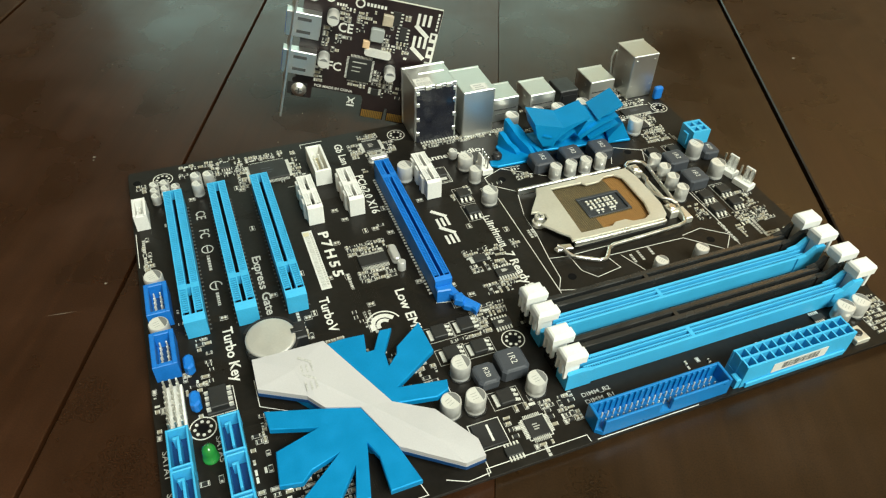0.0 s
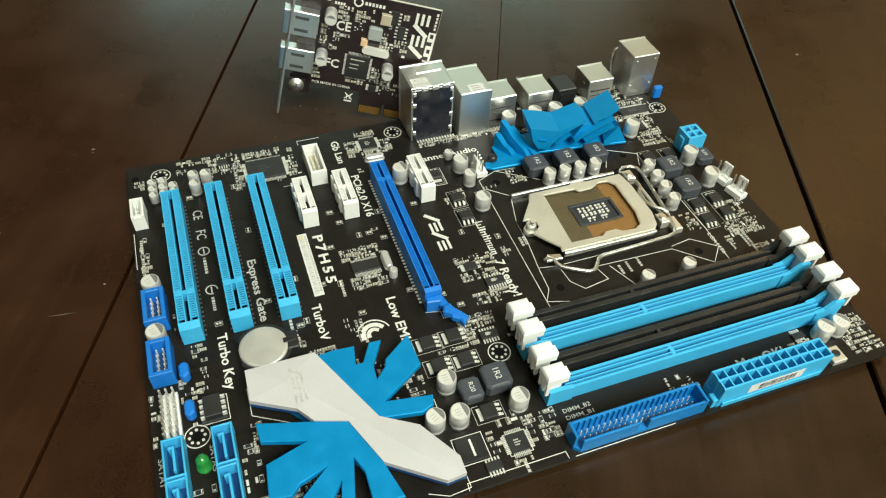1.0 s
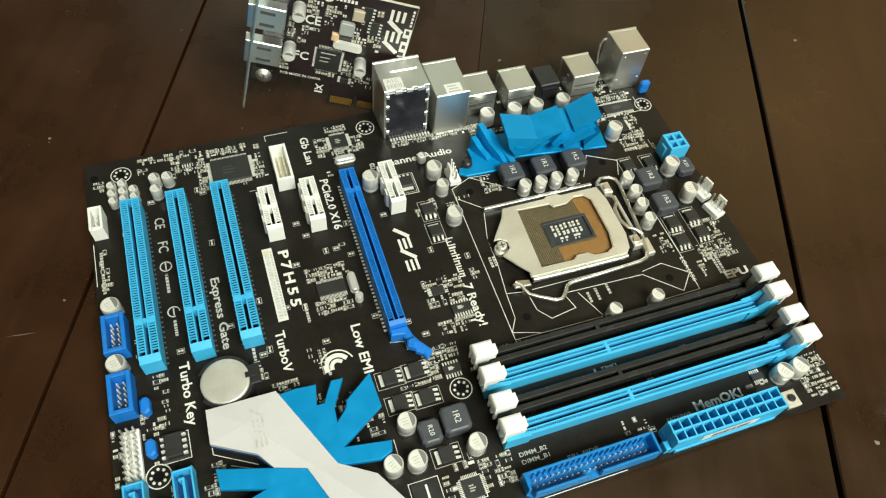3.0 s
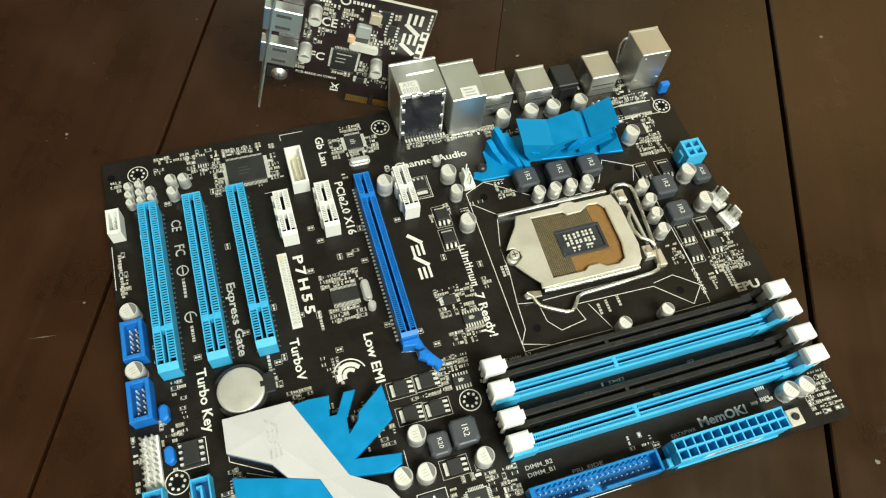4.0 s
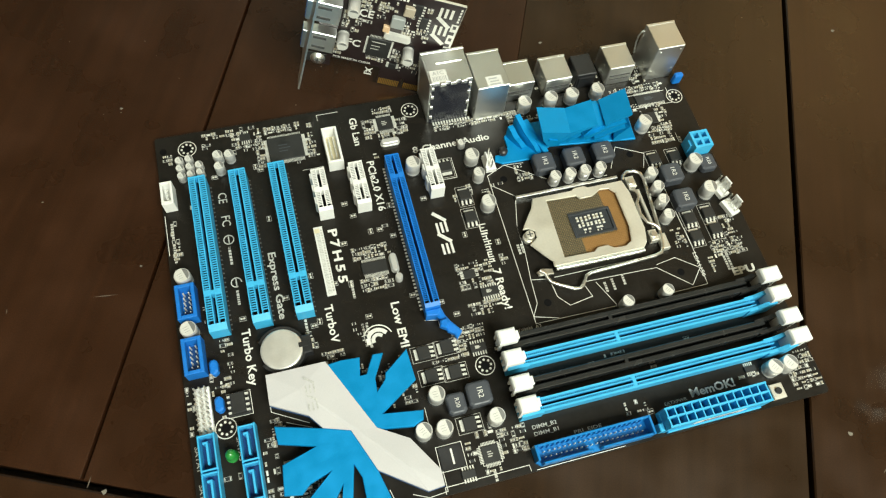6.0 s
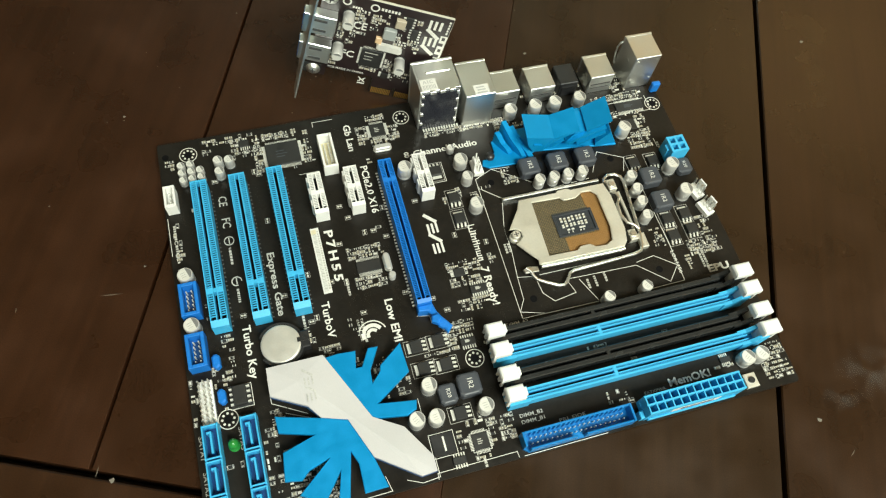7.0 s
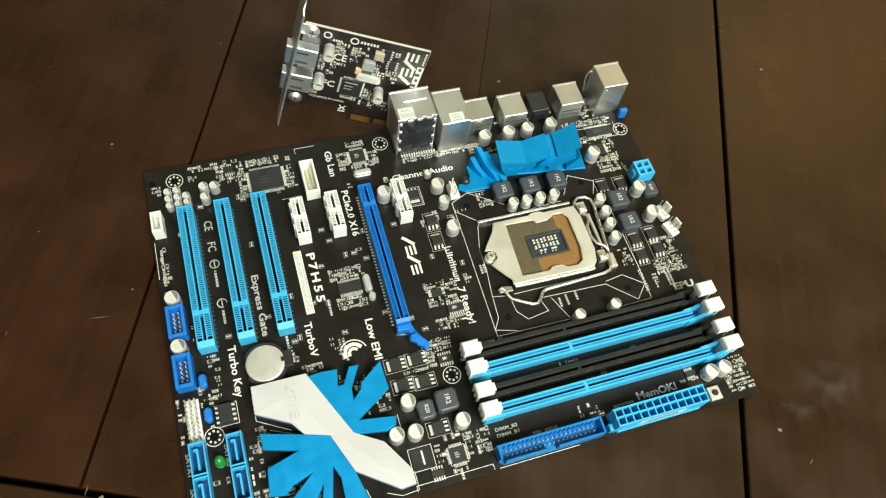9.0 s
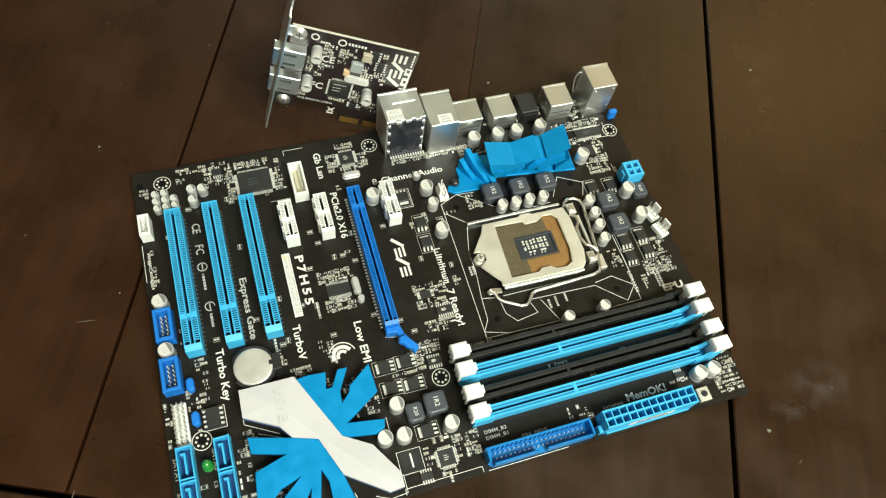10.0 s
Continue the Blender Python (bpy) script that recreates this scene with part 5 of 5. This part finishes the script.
# bracket


def bracket_slab(b, y0, y1, z0, z1, z2=None, z3=None):
    """A length of the bent strip between two heights, slightly skewed to the card."""
    z2, z3 = (z0, z1) if z2 is None else (z2, z3)
    loops = []
    for y, za, zb in ((y0, z0, z1), (y1, z2, z3)):
        loops.append([(-6.0 + 0.1 * z + 0.03 * (y + 30) + o, y, z) for o, z in ((0, za), (0, zb), (0.9, zb), (0.9, za))])
    return b.stack(loops)


br = Shape()
bracket_slab(br, -46, 21, -2.5, 18)
bracket_slab(br, -52, -46, 7, 18.5, -2.5, 18)
bracket_slab(br, -67, -52, 10, 18.5, 7, 18.5)
bracket_slab(br, 21, 36, 2, 14, 2, 14)
br.box(-15.5, 35.1, -3, -3.6, 36, 15.5)
bracket = part("bracket", br, STEEL, card, "plain steel slot bracket")
for y in (-3.6, -58.6):
    part("lug", Shape().box(-3.6, y - 3.6, 0.1, 5.4 if y > -10 else 7, y + 3.6, 0.7, c=0.1), STEEL if y > -10 else CHIP, bracket)
    sc = Shape().lathe(0, 0, [(4.2, 0.7), (4.1, 1.2), (3.2, 1.3), (3.0, 2.0), (2.0, 2.6), (0.6, 2.8)], 18)
    sc.slot = 1
    sc.box(-1.8, -0.35, 2.3, 1.8, 0.35, 2.9).box(-0.35, -1.8, 2.3, 0.35, 1.8, 2.9)
    part("screw", sc, [STEEL, INK], bracket, x=4.4 if y > -10 else 2.6, y=y - 0.2)
for y in (-19.6, -40.6):
    s = Shape().box(-7.6, -6.6, 0.2, 9.6, 6.6, 6.4, c=0.35)
    s.box(-7.9, -6.9, 0.4, -7.0, 6.9, 0.8).box(9.4, -5, 1, 9.9, 5, 5)
    p = part("serial_port", s, STEEL, card, "steel port with a blue mouth", y=y)
    part("mouth", Shape().box(-7.8, -5.8, 1, -7.55, 5.8, 5.6), BLUE, p)
    part("spring_tab", Shape().box(-2, -4.2, 6.4, 5, -2.6, 6.55).box(-2, 2.6, 6.4, 5, 4.2, 6.55), INK, p)


def card_cap(x, y):
    b = Shape().lathe(0, 0, [(3.0, 0.4), (3.1, 0.8), (3.1, 1.6), (2.9, 1.9), (3.1, 2.2), (3.1, 9.0), (2.9, 9.4)], 20)
    c = part("capacitor", b, CAN, card, "silver can capacitor", x, y)
    part("top", Shape().lathe(0, 0, [(2.8, 9.3), (2.7, 9.44)], 20), CANTOP, c)
    part("base", Shape().prism(rect(-3.1, -3.1, 3.1, 3.1, 1), 0, 0.8), CHIP, c)
    part("polarity_mark", Shape().prism([(2.5 * math.cos(t), 2.5 * math.sin(t)) for t in np.linspace(0.4, 2.7, 10)], 9.44, 9.5), GREYINK, c)


for x, y in ((15.4, -12.6), (13.6, -36.6), (49.2, -37.8)):
    card_cap(x, y)
ck = part("controller_chip", Shape().box(27, -47.6, 0.1, 39.4, -34.2, 1.3, c=0.15), CHIP, card, "black square controller chip")
s = Shape().box(29, -36.8, 1.3, 36.6, -36.2, 1.34).box(29, -39.6, 1.3, 34, -39.1, 1.34).box(29, -42, 1.3, 33.6, -41.5, 1.34)
part("printed_text_block", s, SILKDIM, ck)
s = Shape()
for k in range(16):
    t = 27.6 + k * 0.74
    s.box(t, -48.8, 0, t + 0.35, -47.6, 0.4).box(t, -34.2, 0, t + 0.35, -33, 0.4)
    s.box(25.8, -47 + k * 0.8, 0, 27, -46.65 + k * 0.8, 0.4).box(39.4, -47 + k * 0.8, 0, 40.6, -46.65 + k * 0.8, 0.4)
part("lead_strip", s, TIN, ck, kind="stuff")
part("choke", Shape().prism(rect(35.6, -22.8, 42.8, -15.6, 0.8), 0.1, 2.6, c=0.4), pbr("pale_ferrite", (0.3, 0.32, 0.31), 0.5), card, "pale grey square choke")
part("tan_capacitor", Shape().box(32.6, -27.6, 0.1, 36.2, -23.4, 1.8, c=0.3), pbr("tantalum", (0.62, 0.42, 0.25), 0.5), card, "orange-ended capacitor")
part("tan_capacitor", Shape().box(40.6, -13.2, 0.1, 46.0, -7.4, 2.4, c=0.3), pbr("tantalum_case", (0.42, 0.36, 0.27), 0.5), card, "tan moulded capacitor")
s = Shape().stack([[(px, py, z) for px, py in [(5.4 + 1.9 * math.cos(t), 1.9 * math.sin(t)) for t in np.linspace(-1.57, 1.57, 8)] + [(-5.4 - 1.9 * math.cos(t), -1.9 * math.sin(t)) for t in np.linspace(-1.57, 1.57, 8)]] for z in (0.2, 2.8)])
part("crystal", s, CANTOP, card, "oval metal crystal can", 41.2, -29.4, rz=-2)
for x0, y0, x1, y1 in ((44, -12.5, 51, -5), (49, -20, 55.6, -12.6), (40, -54.4, 47, -50.6)):
    c = part("small_chip", Shape().box(x0 + 1.4, y0, 0.1, x1 - 1.4, y1, 1.2, c=0.1), CHIP, card)
    s = Shape()
    for k in range(4):
        t = y0 + 0.4 + k * (y1 - y0) / 4
        s.box(x0, t, 0, x0 + 1.4, t + 0.6, 0.5).box(x1 - 1.4, t, 0, x1, t + 0.6, 0.5)
    part("lead_strip", s, TIN, c, kind="stuff")


kids = set(board.children)
for i, (a, b, c, d, fl) in enumerate(((18, -30, 27, -23.4, .8), (19, -15, 27, -8, .8), (28, -20, 34.6, -8.6, .8), (36, -14, 40, -7, .8), (44, -20, 48, -13.6, .8), (52, -12, 56, -4, .7), (43, -27.4, 57, -21, .85), (50, -33, 57, -28.6, .7), (11.6, -32.5, 16.5, -19.5, .9), (9.8, -53.4, 14.6, -42.6, .9), (41.4, -50, 46, -40, .8), (47.5, -55.4, 66, -44.6, .7), (27, -53, 39.6, -49.6, .7), (17, -34.6, 25, -31, .7), (10.6, -58, 12, -57, .5))):
    clutter(a, b, c, d, 400 + i, fl, 1.15, 0.5)
for o in set(board.children) - kids:
    o.parent = card
lettering("CE", card, SILK, 18.8, -21.6, 7.6, 5.0, bold=0.02)
lettering("FC", card, SILK, 16.0, -44.0, 7.4, 4.8, bold=0.02)
lettering("PCB MADE IN CHINA", card, SILK, 10.6, -55.6, 21, 1.5, bold=0.01)
mk = Shape()
for k in range(4):
    y = -13.4 - k * 4.4
    mk.line([(67.2, y), (70, y), (70, y - 3.4), (67.2, y - 3.4)], 1.0, closed=k % 2 == 0)
part("printed_mark", mk, SILK, card, "white printed strokes")
strokes_mark(card, SILK, 65.6, -28.0, 24.0, 7.4, 90, 0.0, 0.2)
s = Shape().line(ring(28, -4.6, 2.1, 18), 0.8, closed=True)
for k in range(6):
    s.box(31.4 + k * 1.8, -5.4, 0, 32.6 + k * 1.8, -3.6, 0.06)
s.line(ring(13, -4.6, 2.0, 18), 0.8, closed=True)
for k in range(4):
    s.box(16.4 + k * 1.4, -8, 0, 17.4 + k * 1.4, -6.6, 0.06)
for k in range(5):
    s.box(68.6, -3.4 - k * 2, 0, 69.6, -2 - k * 2, 0.06)
s.line([(29.6, -62), (33.4, -58.6)], 0.5).line([(29.6, -58.6), (33.4, -62)], 0.5).box(29.4, -64, 0, 33.6, -63, 0.06)
s.line([(30.2, -59), (30.8, -62)], 0.4).line([(32.8, -59), (32.2, -62)], 0.4)
part("printed_mark_layer", s, SILK, card, "white printed marks", kind="stuff")

# ---- dust and wear on the table ----
DUST = [(-76.5, -14, 0.6), (-33, 38, 0.9), (-31, -62, 0.7), (291, -230, 1.5), (340, -218, 0.8), (217, 36, 1.2), (410, 7, 1.3), (-56, -168.5, 1.5)]
DUST += [(rnd.uniform(-90, 420), rnd.uniform(20, 260), rnd.uniform(0.2, 0.5)) for k in range(40)]
dust = Shape()
for x, y, r0 in DUST:
    pts = [(x + r0 * rnd.uniform(0.5, 1.2) * math.cos(a), y + r0 * rnd.uniform(0.4, 1.0) * math.sin(a)) for a in np.linspace(0, 6.28, 8)[:7]]
    dust.prism(pts, 0.02, 0.22)
tagged(new("dust", dust.mesh("dust", pbr("dust_grey", (0.17, 0.15, 0.12), 0.9))), "pale specks of dust scattered on the table", "dust", kind="stuff")

# faint dried smears and hairline scratches
def smear_material(name, colour, strength, scale):
    m = bpy.data.materials.new(name)
    m.use_nodes = True
    n, l = m.node_tree.nodes, m.node_tree.links
    b = n["Principled BSDF"]
    b.inputs["Base Color"].default_value, b.inputs["Roughness"].default_value = (*colour, 1), 0.7
    b.inputs["Specular IOR Level"].default_value = 0.1
    tc = n.new("ShaderNodeTexCoord")
    ns = n.new("ShaderNodeTexNoise")
    ns.inputs["Scale"].default_value, ns.inputs["Detail"].default_value = scale, 6
    l.new(tc.outputs["Object"], ns.inputs["Vector"])
    gr = n.new("ShaderNodeTexGradient")
    gr.gradient_type = "SPHERICAL"
    mp = n.new("ShaderNodeMapping")
    mp.inputs["Location"].default_value, mp.inputs["Scale"].default_value = (-1, -1, 0), (2, 2, 1)
    l.new(tc.outputs["Generated"], mp.inputs["Vector"])
    l.new(mp.outputs["Vector"], gr.inputs["Vector"])
    mr = n.new("ShaderNodeMapRange")
    mr.inputs["From Min"].default_value, mr.inputs["From Max"].default_value, mr.inputs["To Max"].default_value = 0.42, 0.75, strength
    l.new(ns.outputs["Fac"], mr.inputs["Value"])
    mu = n.new("ShaderNodeMath")
    mu.operation = "MULTIPLY"
    l.new(mr.outputs["Result"], mu.inputs[0])
    l.new(gr.outputs["Fac"], mu.inputs[1])
    l.new(mu.outputs[0], b.inputs["Alpha"])
    return m


SMEAR = smear_material("dried_smear", (0.16, 0.155, 0.14), 0.3, 90)
for x, y, rx, ry in ((333, -214, 24, 17), (310, -222, 13, 8)):
    pts = [(rx * math.cos(a), ry * math.sin(a)) for a in np.linspace(0, 2 * math.pi, 25)[:24]]
    sm = new("smear", Shape().prism(pts, 0.02, 0.05).mesh("smear", SMEAR))
    sm.location = (x * MM, y * MM, 0)
    tagged(sm, "faint pale dried smear on the dark table", "smear", kind="stuff")
SCRATCH = pbr("scratch", (0.12, 0.095, 0.07), 0.6, var=0.4, scale=900)
for x, y, ln, rz in ((-95, -72, 3.2, 75), (-49, -74.5, 12, -8), (-13, -150, 7, 20), (-62, -163, 6, 65), (300, -250, 5, 30)):
    sc = new("scratch", Shape().prism([(-ln / 2, 0), (0, -0.22), (ln / 2, 0.25), (0, 0.3)], 0.01, 0.04).mesh("scratch", SCRATCH))
    sc.location, sc.rotation_euler = (x * MM, y * MM, 0), (0, 0, radians(rz))
    tagged(sc, "fine pale scratch in the table's polish", "scratch", kind="stuff")
